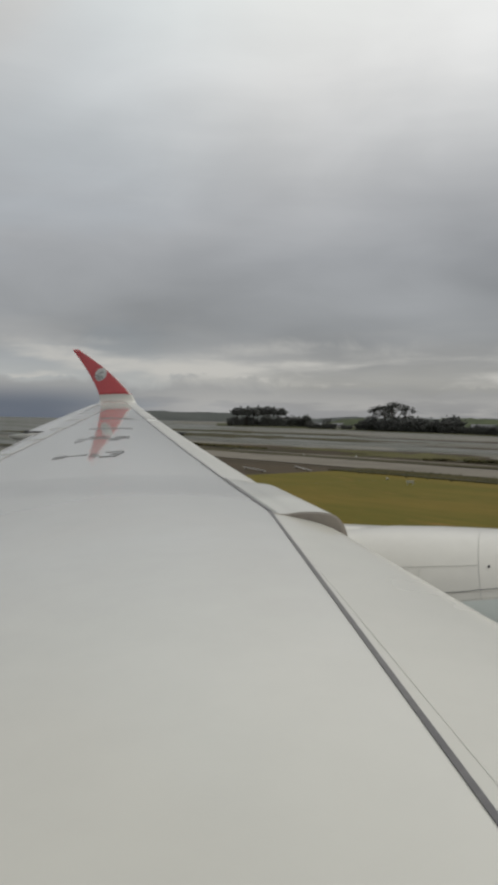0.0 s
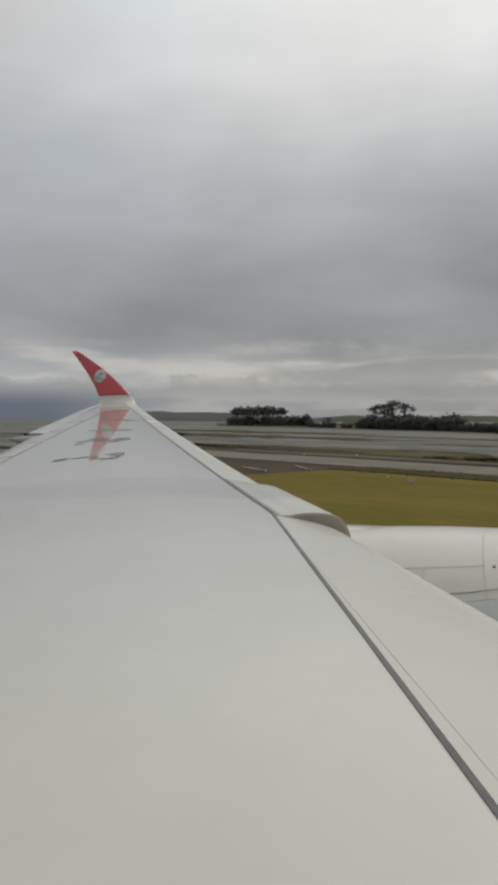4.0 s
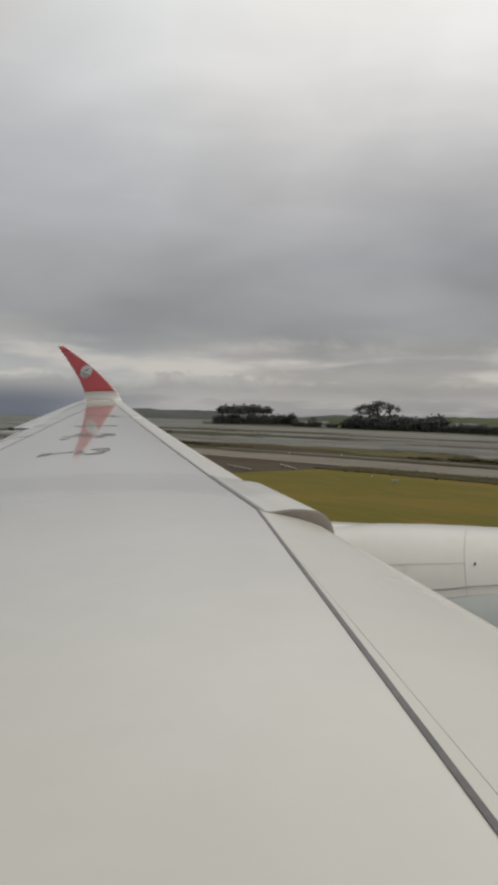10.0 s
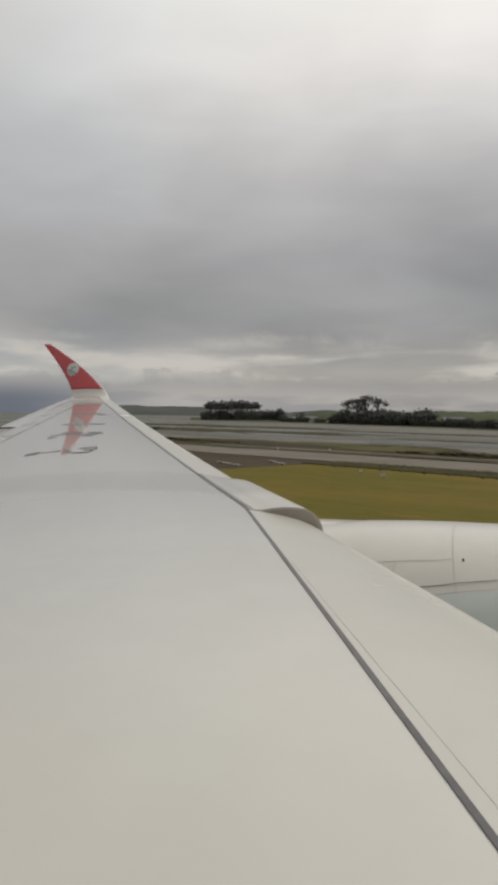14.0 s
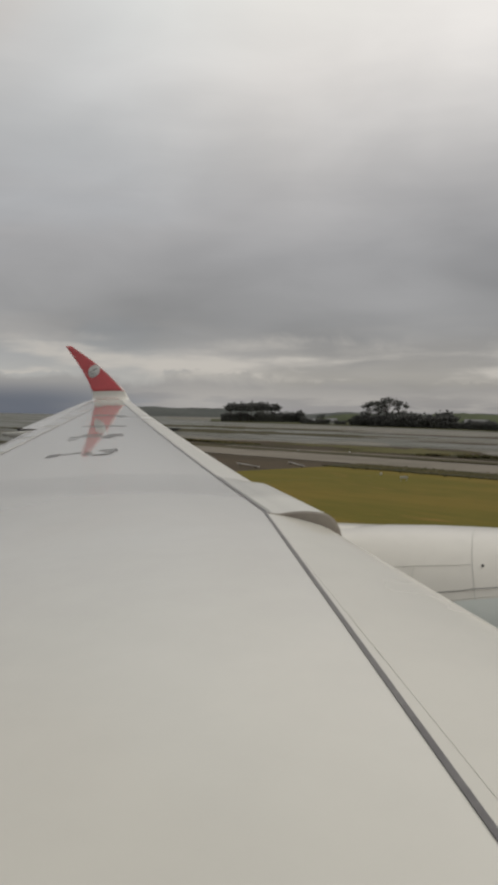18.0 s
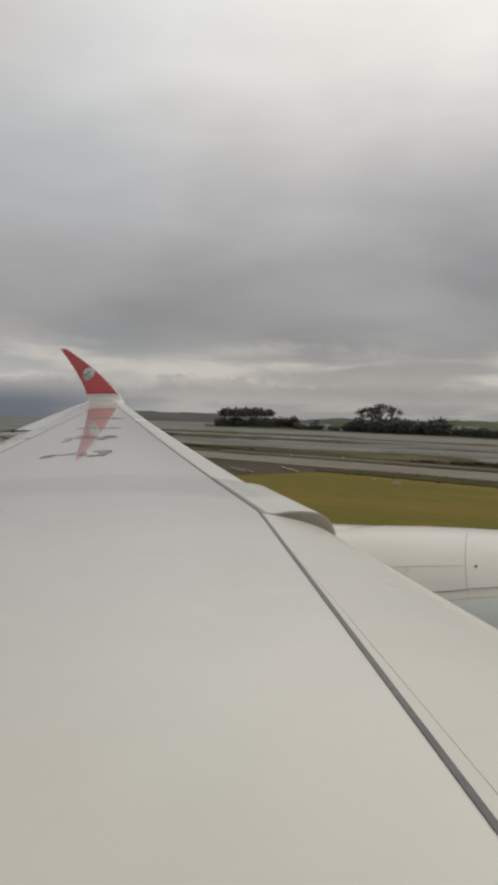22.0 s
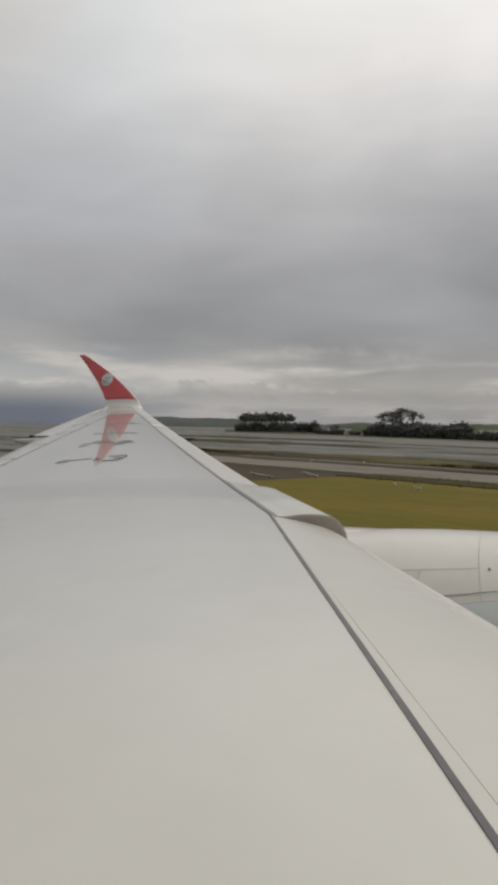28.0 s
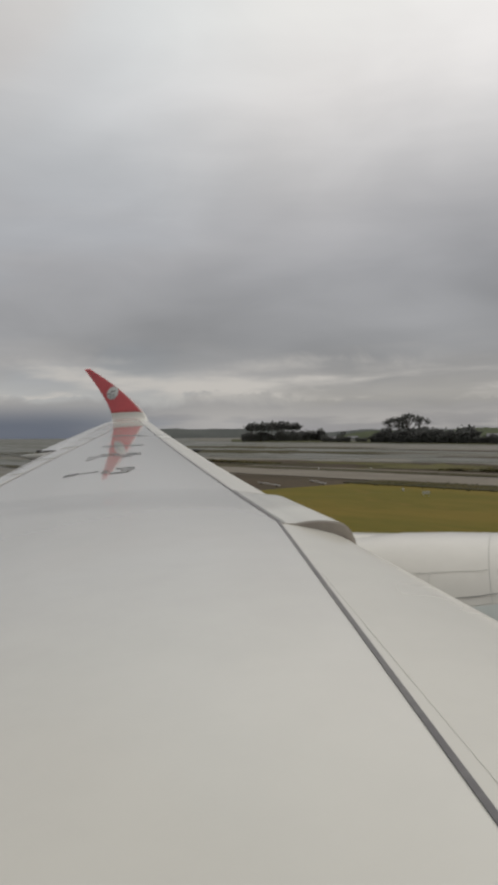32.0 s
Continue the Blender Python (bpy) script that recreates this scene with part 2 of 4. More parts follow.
TYRE = material("tyre_rubber", (0.03, 0.03, 0.03), 0.8, vary=(0.05, 0.05, 0.05), scale=8)
LINING = material("cabin_lining", (0.45, 0.45, 0.44), 0.7, vary=(0.40, 0.40, 0.39), scale=2)
CONCRETE = material("road_concrete", (0.205, 0.182, 0.148), 0.9, vary=(0.155, 0.138, 0.11), scale=0.08, bump=0.2, bump_scale=8, spec=0.2)
ASPHALT = material("runway_asphalt", (0.055, 0.055, 0.055), 0.9, vary=(0.08, 0.078, 0.075), scale=0.06, bump=0.3, bump_scale=30)
LINE_WHITE = material("white_line_paint", (0.62, 0.62, 0.60), 0.7, vary=(0.45, 0.45, 0.43), scale=0.7)
SIGN_ORANGE = material("orange_sign_paint", (0.55, 0.22, 0.04), 0.5, vary=(0.46, 0.18, 0.035), scale=2)
LINE_YELLOW = material("yellow_line_paint", (0.55, 0.36, 0.05), 0.7, vary=(0.42, 0.28, 0.05), scale=0.7)
LIE = -26.57      # the long lines of airfield and shore, degrees from +x


def wild_ground(name, base, second, third, scale, gloss, bump, bump_scale, bump_dist, spec, stretch=0.2, share=(0.42, 0.62), fine=0.35):
    """Open ground or water in three tones, drawn out along the shore; gloss is the roughness of the first and of the third tone."""
    m = bpy.data.materials.new(name)
    m.use_nodes = True
    k = Nodes(m.node_tree)
    shader = k.add("ShaderNodeBsdfPrincipled")
    mp = k.add("ShaderNodeMapping")
    mp.vector_type = "TEXTURE"
    k.put(mp.inputs[0], k.add("ShaderNodeTexCoord").outputs["Object"])
    mp.inputs["Rotation"].default_value = (0, 0, radians(LIE))
    mp.inputs["Scale"].default_value = (1 / stretch, 1, 1)
    at = mp.outputs[0]
    wide = k.noise(at, scale, 3.0, 0.55, 0.6)
    mid = k.noise(at, scale * 4.3, 4.0, 0.6, 0.8)
    small = k.noise(at, scale * 21.0, 3.0, 0.6)
    f = k.math("MULTIPLY_ADD", mid, 0.45, k.math("MULTIPLY", wide, 0.55))
    col = k.mix(k.span(f, share[0] - 0.06, share[0] + 0.06), (*base, 1), (*second, 1))
    last = k.span(k.math("MULTIPLY_ADD", mid, 0.6, k.math("MULTIPLY", small, 0.4)), share[1] - 0.05, share[1] + 0.07)
    col = k.mix(last, col, (*third, 1))
    v = k.math("MULTIPLY_ADD", small, fine, 1 - fine / 2)
    col = k.mix(1.0, col, k.vec(v, v, v), "MULTIPLY")
    k.put(shader.inputs["Base Color"], col)
    k.put(shader.inputs["Roughness"], k.math("MULTIPLY_ADD", k.span(f, share[0] - 0.1, share[0] + 0.1), gloss[1] - gloss[0], gloss[0]))
    shader.inputs["Specular IOR Level"].default_value = spec
    bn = k.add("ShaderNodeBump")
    bn.inputs["Strength"].default_value = bump
    bn.inputs["Distance"].default_value = bump_dist
    k.put(bn.inputs["Height"], k.noise(at, bump_scale, 3.0, 0.6))
    k.put(shader.inputs["Normal"], bn.outputs[0])
    k.put(k.add("ShaderNodeOutputMaterial").inputs[0], shader.outputs[0])
    return m


GRASS = wild_ground("airfield_grass", (0.168, 0.124, 0.024), (0.128, 0.110, 0.018), (0.205, 0.125, 0.033), 0.05, (0.95, 0.95), 0.5, 4, 0.02, 0.1, 0.3, (0.50, 0.60), 0.3)
MUD = wild_ground("tidal_mud", (0.112, 0.106, 0.087), (0.155, 0.146, 0.117), (0.075, 0.07, 0.053), 0.030, (0.45, 0.8), 0.6, 0.8, 0.12, 0.2, 0.16, (0.48, 0.58), 0.3)
BROWN_MUD = wild_ground("dark_brown_mud", (0.064, 0.050, 0.034), (0.086, 0.068, 0.047), (0.122, 0.104, 0.078), 0.06, (0.8, 0.95), 0.6, 1.2, 0.10, 0.06, 0.18, (0.48, 0.62), 0.4)
WET_SAND = wild_ground("pale_wet_sand", (0.165, 0.152, 0.125), (0.20, 0.185, 0.155), (0.105, 0.098, 0.076), 0.06, (0.5, 0.8), 0.5, 1.0, 0.08, 0.2, 0.14, (0.48, 0.60), 0.25)
WATER = wild_ground("shallow_water", (0.078, 0.080, 0.062), (0.110, 0.110, 0.086), (0.055, 0.055, 0.040), 0.022, (0.34, 0.58), 0.9, 0.6, 0.5, 0.16, 0.34, (0.49, 0.56), 0.40)
SEDGE = wild_ground("yellow_green_sedge", (0.115, 0.105, 0.042), (0.092, 0.086, 0.034), (0.14, 0.125, 0.065), 0.08, (0.95, 0.95), 0.8, 2.0, 0.08, 0.1, 0.3, (0.48, 0.60), 0.4)
MARSH = wild_ground("marsh_plants", (0.052, 0.05, 0.026), (0.075, 0.066, 0.036), (0.11, 0.095, 0.05), 0.10, (0.95, 0.95), 0.8, 2, 0.1, 0.1, 0.25, (0.48, 0.60), 0.5)
TUFT = material("marsh_tufts", (0.055, 0.055, 0.024), 0.95, vary=(0.11, 0.09, 0.04), scale=0.2, island=0.35, spec=0.1)
DRY_TUFT = material("grass_tufts", (0.105, 0.10, 0.017), 0.95, vary=(0.165, 0.12, 0.022), scale=0.025, island=0.12, spec=0.1)
SHORE = material("shore_pasture", (0.06, 0.064, 0.03), 0.95, vary=(0.085, 0.086, 0.042), scale=0.01, bump=0.5, bump_scale=1, spec=0.1)
HILL = material("hill_pasture", (0.085, 0.102, 0.048), 0.95, vary=(0.058, 0.068, 0.042), scale=0.008, bump=0.4, bump_scale=0.5, spec=0.1)
# ridge greyed and lightened, so distance haze is in its colour
FAR_HILL_HAZED = material("hazed_far_ridge", (0.105, 0.112, 0.105), 0.95, vary=(0.085, 0.092, 0.088), scale=0.004, spec=0.1)
# both foliage tones lifted towards grey to imitate haze over the shore
LEAF_HAZED = material("hazed_foliage", (0.116, 0.118, 0.110), 0.9, vary=(0.126, 0.128, 0.118), scale=0.5, island=0.25, spec=0.1)
LEAF_GREY_HAZED = material("hazed_grey_foliage", (0.125, 0.126, 0.120), 0.9, vary=(0.112, 0.114, 0.106), scale=0.5, island=0.25, spec=0.1)
BARK = material("bark", (0.075, 0.06, 0.045), 0.9, vary=(0.05, 0.042, 0.034), scale=2, bump=0.4, bump_scale=12)
HOUSE_WALL = material("white_render", (0.62, 0.61, 0.57), 0.85, vary=(0.52, 0.51, 0.48), scale=0.4)
ROOF_GREY = material("grey_roof", (0.24, 0.24, 0.25), 0.7, vary=(0.17, 0.17, 0.18), scale=0.5)
GLASS = material("dark_glass", (0.03, 0.035, 0.04), 0.1, vary=(0.05, 0.055, 0.06), scale=1)
PLANE_WHITE = material("light_aircraft_white", (0.74, 0.74, 0.72), 0.35, vary=(0.66, 0.66, 0.64), scale=1, coat=0.3)
PLANE_RED = material("airliner_red", (0.50, 0.05, 0.05), 0.35, vary=(0.42, 0.04, 0.04), scale=1, coat=0.3)


# ---- mesh helpers ----
def mesh_object(name, verts, faces, mat, parent=None, label="", smooth=True):
    me = bpy.data.meshes.new(name)
    me.from_pydata([tuple(v) for v in verts], [], faces)
    me.update()
    if smooth:
        me.polygons.foreach_set("use_smooth", [True] * len(me.polygons))
    for m in (mat if isinstance(mat, (list, tuple)) else (mat,)):
        me.materials.append(m)
    ob = new(name, me)
    if parent:
        ob.parent = parent
    if label:
        ob["label"] = label
    return ob


def part(name, bm, mat, parent=None, label="", smooth=False):
    """One bmesh as one mesh object under a thing or a part."""
    me = bpy.data.meshes.new(name)
    bm.to_mesh(me)
    bm.free()
    me.materials.append(mat)
    if smooth:
        me.polygons.foreach_set("use_smooth", [True] * len(me.polygons))
    ob = new(name, me)
    if parent:
        ob.parent = parent
    if label:
        ob["label"] = label
    return ob


def empty(name, at=(0, 0, 0)):
    ob = new(name)
    ob.location = at
    ob.empty_display_size = 0.3
    return ob


def loft(rings, closed=True, caps=(True, True)):
    """Vertices and faces through rings of equal length."""
    n = len(rings[0])
    verts = [v for r in rings for v in r]
    faces = []
    for i in range(len(rings) - 1):
        for j in range(n if closed else n - 1):
            a, b = i * n + j, i * n + (j + 1) % n
            faces.append((a, b, b + n, a + n))
    if closed and caps[0]:
        faces.append(tuple(range(n - 1, -1, -1)))
    if closed and caps[1]:
        faces.append(tuple(range((len(rings) - 1) * n, len(rings) * n)))
    return verts, faces


def box(bm, size, at=(0, 0, 0), bevel=0.0, turn=0.0):
    r = bmesh.ops.create_cube(bm, size=1.0, matrix=pose(*at, 0, 0, turn) @ Matrix.Diagonal((*size, 1)))
    if bevel:
        edges = {e for v in r["verts"] for e in v.link_edges}
        bmesh.ops.bevel(bm, geom=list(edges), offset=bevel, segments=2, affect="EDGES", profile=0.6)
    return bm


def rod(bm, a, b, r1, r2, sides=10):
    a, b = Vector(a), Vector(b)
    d = b - a
    m = Matrix.Translation((a + b) / 2) @ d.to_track_quat("Z", "Y").to_matrix().to_4x4()
    bmesh.ops.create_cone(bm, cap_ends=True, segments=sides, radius1=r1, radius2=r2, depth=d.length, matrix=m)
    return bm


# ---- the airliner: its wing seen from a cabin window ----
# x forward along the fuselage, y outboard, z up; the eye sits at x = 0, y = 0
def le_x(y):
    return 3.2 - 0.70 * y


def le_z(y):
    return 4.50 + 0.0565 * y + 0.00077 * y * y


def te_x(y):
    return -11.75 - 0.4757 * (y - 14) if y > 9 else -9.37 + 0.07 * (9 - y)


def twist(y):
    return max(0.0, 0.078 - 0.0033 * y)


def half_thick(s, t):
    s = max(s, 0.0)
    return 5 * t * (0.2969 * math.sqrt(s) - 0.126 * s - 0.3516 * s ** 2 + 0.2843 * s ** 3 - 0.1036 * s ** 4)


def skin(y, s, upper=True, off=0.0):
    """A point of the wing's skin at span y and chord fraction s."""
    c = le_x(y) - te_x(y)
    z = le_z(y) - twist(y) * s * c
    z += c * half_thick(s, 0.085) + off if upper else -c * half_thick(s, 0.13 - 0.002 * y) - off
    return Vector((le_x(y) - s * c, y, z))


def skin_at(x, y, off=0.0):
    c = le_x(y) - te_x(y)
    return skin(y, min(1.0, max(0.0, (le_x(y) - x) / c)), True, off)


def chord_steps(n):
    return [0.5 - 0.5 * math.cos(math.pi * i / n) for i in range(n + 1)]


airliner = tagged(empty("airliner", (0, 0, 0)), "twin-engine airliner with white wings and a red winglet, on the runway", "airliner")

STEPS = chord_steps(36)
TIP_Y = 28.2
spans = [-0.5 + 0.5 * i for i in range(18)] + [8.6 + 0.15 * i for i in range(15)] + [11.0 + 17.2 * i / 40 for i in range(41)]
rings = []
for y in spans:
    rings.append([skin(y, s) for s in STEPS] + [skin(y, s, False) for s in STEPS[-2:0:-1]])
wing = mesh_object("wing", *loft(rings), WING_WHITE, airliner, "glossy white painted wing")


# winglet: the tip bends up through an arc and sweeps back
BEND_R, BEND_A, STRAIGHT = 0.8, radians(70), 2.09
W_END = BEND_R * BEND_A + STRAIGHT


def winglet_frame(w):
    """Middle line, outward-up direction and the skin's normal at w metres along the winglet."""
    a = min(w / BEND_R, BEND_A)
    y = TIP_Y + BEND_R * math.sin(a)
    z = le_z(TIP_Y) + BEND_R * (1 - math.cos(a))
    if w > BEND_R * BEND_A:
        rest = w - BEND_R * BEND_A
        y += rest * math.cos(BEND_A)
        z += rest * math.sin(BEND_A)
    return y, z, a


def winglet_bow(w):
    """The blade bows forward between root and tip."""
    return 0.26 * math.sin(math.pi * min(1.0, max(0.0, w) / W_END) ** 0.75)


def winglet_te(w):
    return te_x(TIP_Y) - 0.655 * w - 0.03 * w * w + winglet_bow(w)


def winglet_le(w):
    if w < 1.0:
        return winglet_bow(w) + le_x(TIP_Y) - 1.0 * w - 0.05 * w * w
    f = (w - 1.0) / (W_END - 1.0)
    return le_x(TIP_Y) - 0.797 - 3.13 * f + 0.20 * math.sin(math.pi * f)


def winglet_point(w, s, upper=True, off=0.0):
    y, z, a = winglet_frame(w)
    x0 = winglet_le(w)
    x1 = winglet_te(w)
    c = x0 - x1
    d = c * half_thick(s, 0.085) + off
    if not upper:
        d = -c * half_thick(s, 0.075) - off
    return Vector((x0 - s * c, y - d * math.sin(a), z + d * math.cos(a)))


def winglet_piece(name, w0, w1, mat, label):
    rr = []
    for i in range(19):
        w = w0 + (w1 - w0) * i / 18
        rr.append([winglet_point(w, s) for s in STEPS[::2]] + [winglet_point(w, s, False) for s in STEPS[-3:0:-2]])
    return mesh_object(name, *loft(rr), mat, airliner, label)


RED_FROM = 0.85
winglet_base = winglet_piece("winglet_base", 0.0, RED_FROM, WING_WHITE, "white painted bend of the wing tip")
winglet = winglet_piece("winglet", RED_FROM, W_END, RED, "red painted upswept winglet")


def winglet_glint():
    """A pale strip that paints the highlight on the winglet's rounded nose."""
    rr = []
    for i in range(25):
        w = RED_FROM + 0.02 + (W_END - RED_FROM - 0.03) * i / 24
        rr.append([winglet_point(w, s, True, 0.004) for s in (0.055, 0.03, 0.012, 0.003)] + [winglet_point(w, s, False, 0.004) for s in (0.0, 0.012, 0.04)])
    mesh_object("leading_edge", *loft(rr, closed=False, caps=(False, False)), EDGE_GLINT, winglet, "pale worn leading edge strip")


winglet_glint()


def badge():
    """A round white badge with dark feather bars, on the inner face of the winglet."""
    w0, s0, r = 1.80, 0.50, 0.31
    n = 40

    def on(dx, dw, off):
        w = w0 + dw
        x0 = winglet_le(w)
        c = x0 - winglet_te(w)
        mid = winglet_point(w0, s0).x
        return winglet_point(w, min(0.98, max(0.01, (x0 - (mid + dx)) / c)), True, off)

    rim = [on(r * math.cos(2 * math.pi * i / n), r * math.sin(2 * math.pi * i / n), 0.006) for i in range(n)]
    inner = [on(0.5 * r * math.cos(2 * math.pi * i / n), 0.5 * r * math.sin(2 * math.pi * i / n), 0.007) for i in range(n)]
    verts = rim + inner + [on(0, 0, 0.008)]
    faces = [(i, (i + 1) % n, n + (i + 1) % n, n + i) for i in range(n)] + [(n + i, n + (i + 1) % n, 2 * n) for i in range(n)]
    disc = mesh_object("badge", verts, faces, BADGE_WHITE, winglet, "round white badge with dark bars")
    # fan of bars in the lower rear quarter, a bent stroke above
    bars = []
    for i in range(5):
        a = radians(190 + 30 * i)
        bars.append(((0.08 * math.cos(a), 0.08 * math.sin(a)), (0.30 * math.cos(a), 0.30 * math.sin(a)), 0.022))
    bars += [((-0.12, 0.10), (0.0, 0.03), 0.018), ((0.0, 0.03), (0.13, 0.13), 0.018), ((-0.02, 0.05), (-0.02, 0.12), 0.012)]
    for a, b, wd in bars:
        a, b = Vector(a), Vector(b)
        side = Vector((-(b - a).y, (b - a).x)).normalized() * wd
        q = [a + side * 0.4, a - side * 0.4, b - side, b + side]
        vs = [on(p.x, p.y, 0.013) for p in q] + [on(p.x, p.y, 0.008) for p in q]
        fs = [(0, 1, 2, 3), (0, 4, 5, 1), (1, 5, 6, 2), (2, 6, 7, 3), (3, 7, 4, 0)]
        mesh_object("bar", vs, fs, BADGE_DARK, winglet, smooth=False)


badge()


def ribbon(name, a, b, width, mat, lift=0.004, steps=40, label="", parent=None):
    """A strip laid on the upper skin along a straight line in plan from a to b (x, y)."""
    a, b = Vector(a), Vector(b)
    side = Vector((-(b - a).y, (b - a).x)).normalized() * width / 2
    rr = []
    for i in range(steps + 1):
        p = a.lerp(b, i / steps)
        l, r = p + side, p - side
        rr.append([skin_at(*l, -0.01), skin_at(*l, lift), skin_at(*r, lift), skin_at(*r, -0.01)])
    return mesh_object(name, *loft(rr), mat, parent or wing, label, smooth=False)


KINK = (-2.743, 7.431)
line_in = lambda y: -2.743 - 0.5175 * (y - 7.431)
line_out = lambda y: -2.743 - 0.690 * (y - 7.431)
ribbon("seal_strip", KINK, (line_in(0.3), 0.3), 0.029, SEAL, label="dark rubber seal along the leading edge flap")
ribbon("seal_strip", KINK, (line_out(28.0), 28.0), 0.034, SEAL, 0.005, 60, "dark gap behind the slats")
ribbon("panel_line", (-0.966, 4.12), (1.08, 0.30), 0.0026, FAINT, 0.0012)
ribbon("panel_line", (-1.96, 5.97), (-0.97, 4.13), 0.0013, FAINT, 0.0006)
ribbon("panel_line", (-11.525, 13.736), (-17.9, 27.6), 0.035, SEAL, 0.004, 40)
ribbon("panel_line", (-9.0, 9.2), (-15.9, 25.2), 0.035, SEAL, 0.004, 40)
ribbon("panel_line", (line_out(9.62) + 0.05, 9.62), (le_x(9.62) - 0.12, 9.62), 0.012, GROOVE, 0.004, 8)
for y in (13.2, 15.6, 18.0, 20.4, 22.8):
    f = (y - 12.42) / (18.89 - 12.42)
    x0 = -10.42 + f * (-2.77)
    ribbon("panel_line", (x0, y), (te_x(y) + 0.12, y + 0.1), 0.02, GROOVE, 0.004, 6)


def wing_marks():
    """The registration painted across the wing: its characters as plain grey bars, (x, y) to (x, y) and width."""
    rows = (
        ((-8.76, 11.93, -8.54, 12.02, 0.34), (-8.56, 12.02, -8.15, 12.12, 0.05), (-8.29, 12.12, -8.15, 12.15, 0.10),
         (-7.94, 11.92, -7.73, 11.86, 0.06), (-8.06, 12.16, -7.90, 12.12, 0.04),
         (-7.88, 12.35, -7.58, 12.46, 0.06), (-7.58, 12.46, -7.42, 12.20, 0.05), (-7.62, 12.10, -7.42, 12.13, 0.05),
         (-7.41, 12.10, -7.34, 11.86, 0.05), (-7.62, 11.74, -7.31, 11.80, 0.06)),
        ((-10.27, 14.87, -8.78, 14.70, 0.10), (-9.93, 14.30, -9.82, 14.46, 0.16), (-9.32, 15.05, -8.98, 14.97, 0.14), (-9.12, 14.47, -8.86, 14.40, 0.13), (-10.14, 15.21, -9.59, 15.09, 0.10)),
        ((-11.47, 17.20, -10.05, 16.92, 0.15),),
        ((-13.22, 20.37, -12.60, 20.28, 0.20), (-12.40, 20.14, -11.79, 19.88, 0.26)),
    )
    for row in rows:
        for i, (x0, y0, x1, y1, wd) in enumerate(row):
            ribbon("bar", (x0, y0), (x1, y1), wd, MARK_GREY, 0.005 + 0.0006 * i, 8, parent=airliner)


wing_marks()


def spoilers():
    for y0, y1 in ((10.4, 13.1), (13.3, 15.5), (15.7, 17.9), (18.1, 20.3), (20.5, 22.7)):
        rr = []
        for i in range(9):
            y = y0 + (y1 - y0) * i / 8
            x0 = -10.42 - (y - 12.42) * 0.4281 - 0.04
            x1 = -11.525 - (y - 13.736) * 0.4600 + 0.05
            top = [skin_at(x0 + (x1 - x0) * j / 6, y, 0.007) for j in range(7)]
            low = [skin_at(x0 + (x1 - x0) * j / 6, y, -0.02) for j in range(6, -1, -1)]
            rr.append(top + low)
        mesh_object("spoiler", *loft(rr), WING_WHITE, airliner, "retracted white spoiler panel", smooth=False)


spoilers()


def slat():
    """The drooped inboard slat: a full, flat-topped nose outboard of the engine, cut off square at its inner end."""
    rr = []
    n = 18
    for i in range(36):
        y = 7.30 + 2.39 * i / 35
        q = min(1.0, (9.69 - y) / 0.724)
        q = q * q * (3 - 2 * q)
        xr = (line_out(y) if y > 7.431 else line_in(y)) + 0.03
        f = (9.69 - y) / 2.39
        xn = le_x(y) + (0.065 * f - 0.05 * (1 - f)) * q
        zr = skin_at(xr, y).z
        ring = []
        for j in range(n + 1):
            g = math.sin(j / n * math.pi / 2)
            x = xr + (xn - xr) * g
            full = zr + 0.045 * math.sin(math.pi * g ** 1.3) - (zr - le_z(y) + 0.08) * max(0.0, (g - 0.449) / 0.551) ** 7.2
            e = min(1.0, max(0.0, g / 0.34))
            e = q * e * e * (3 - 2 * e)
            ring.append(Vector((x, y, (1 - e) * (skin_at(x, y).z + 0.004) + e * full + 0.003)))
        for j in range(1, 7):
            f = j / 7
            ring.append(Vector((xn - (xn - xr) * f * 0.8, y, le_z(y) - 0.08 - 0.16 * math.sin(math.pi * min(1.0, f * 0.6 + 0.1)))))
        rr.append(ring)
    verts, faces = loft(rr, caps=(False, True))
    body = mesh_object("slat", verts, faces, WING_WHITE, airliner, "drooped white slat with a bulged nose")
    ring = rr[0]
    mid = sum(ring, Vector()) / len(ring)
    inner = [p.lerp(mid, 0.1) - Vector((0, 0.015, 0)) for p in ring]
    m = len(ring)
    verts = ring + inner + [mid - Vector((0, 0.02, 0))]
    faces = [(j, (j + 1) % m, m + (j + 1) % m, m + j) for j in range(m)] + [(m + j, m + (j + 1) % m, 2 * m) for j in range(m)]
    mesh_object("end_cap", verts, faces, CAP_BEIGE, body, "beige end of the slat", smooth=False)


slat()


def flap_fairing(y, tail):
    rr = []
    x0 = te_x(y) + 2.6
    x1 = te_x(y) - tail
    for i in range(15):
        f = i / 14
        x = x0 + (x1 - x0) * f
        r = 0.30 * math.sin(math.pi * min(0.985, 0.12 + 0.87 * f)) ** 0.7 * (1 - 0.5 * f) + 0.015
        zc = skin(y, 1.0).z - 0.26 + 0.16 * f
        rr.append([Vector((x, y + 0.6 * r * math.cos(2 * math.pi * j / 14), zc + r * math.sin(2 * math.pi * j / 14))) for j in range(14)])
    mesh_object("flap_track_fairing", *loft(rr), WING_WHITE, airliner, "white pointed flap track fairing under the trailing edge")


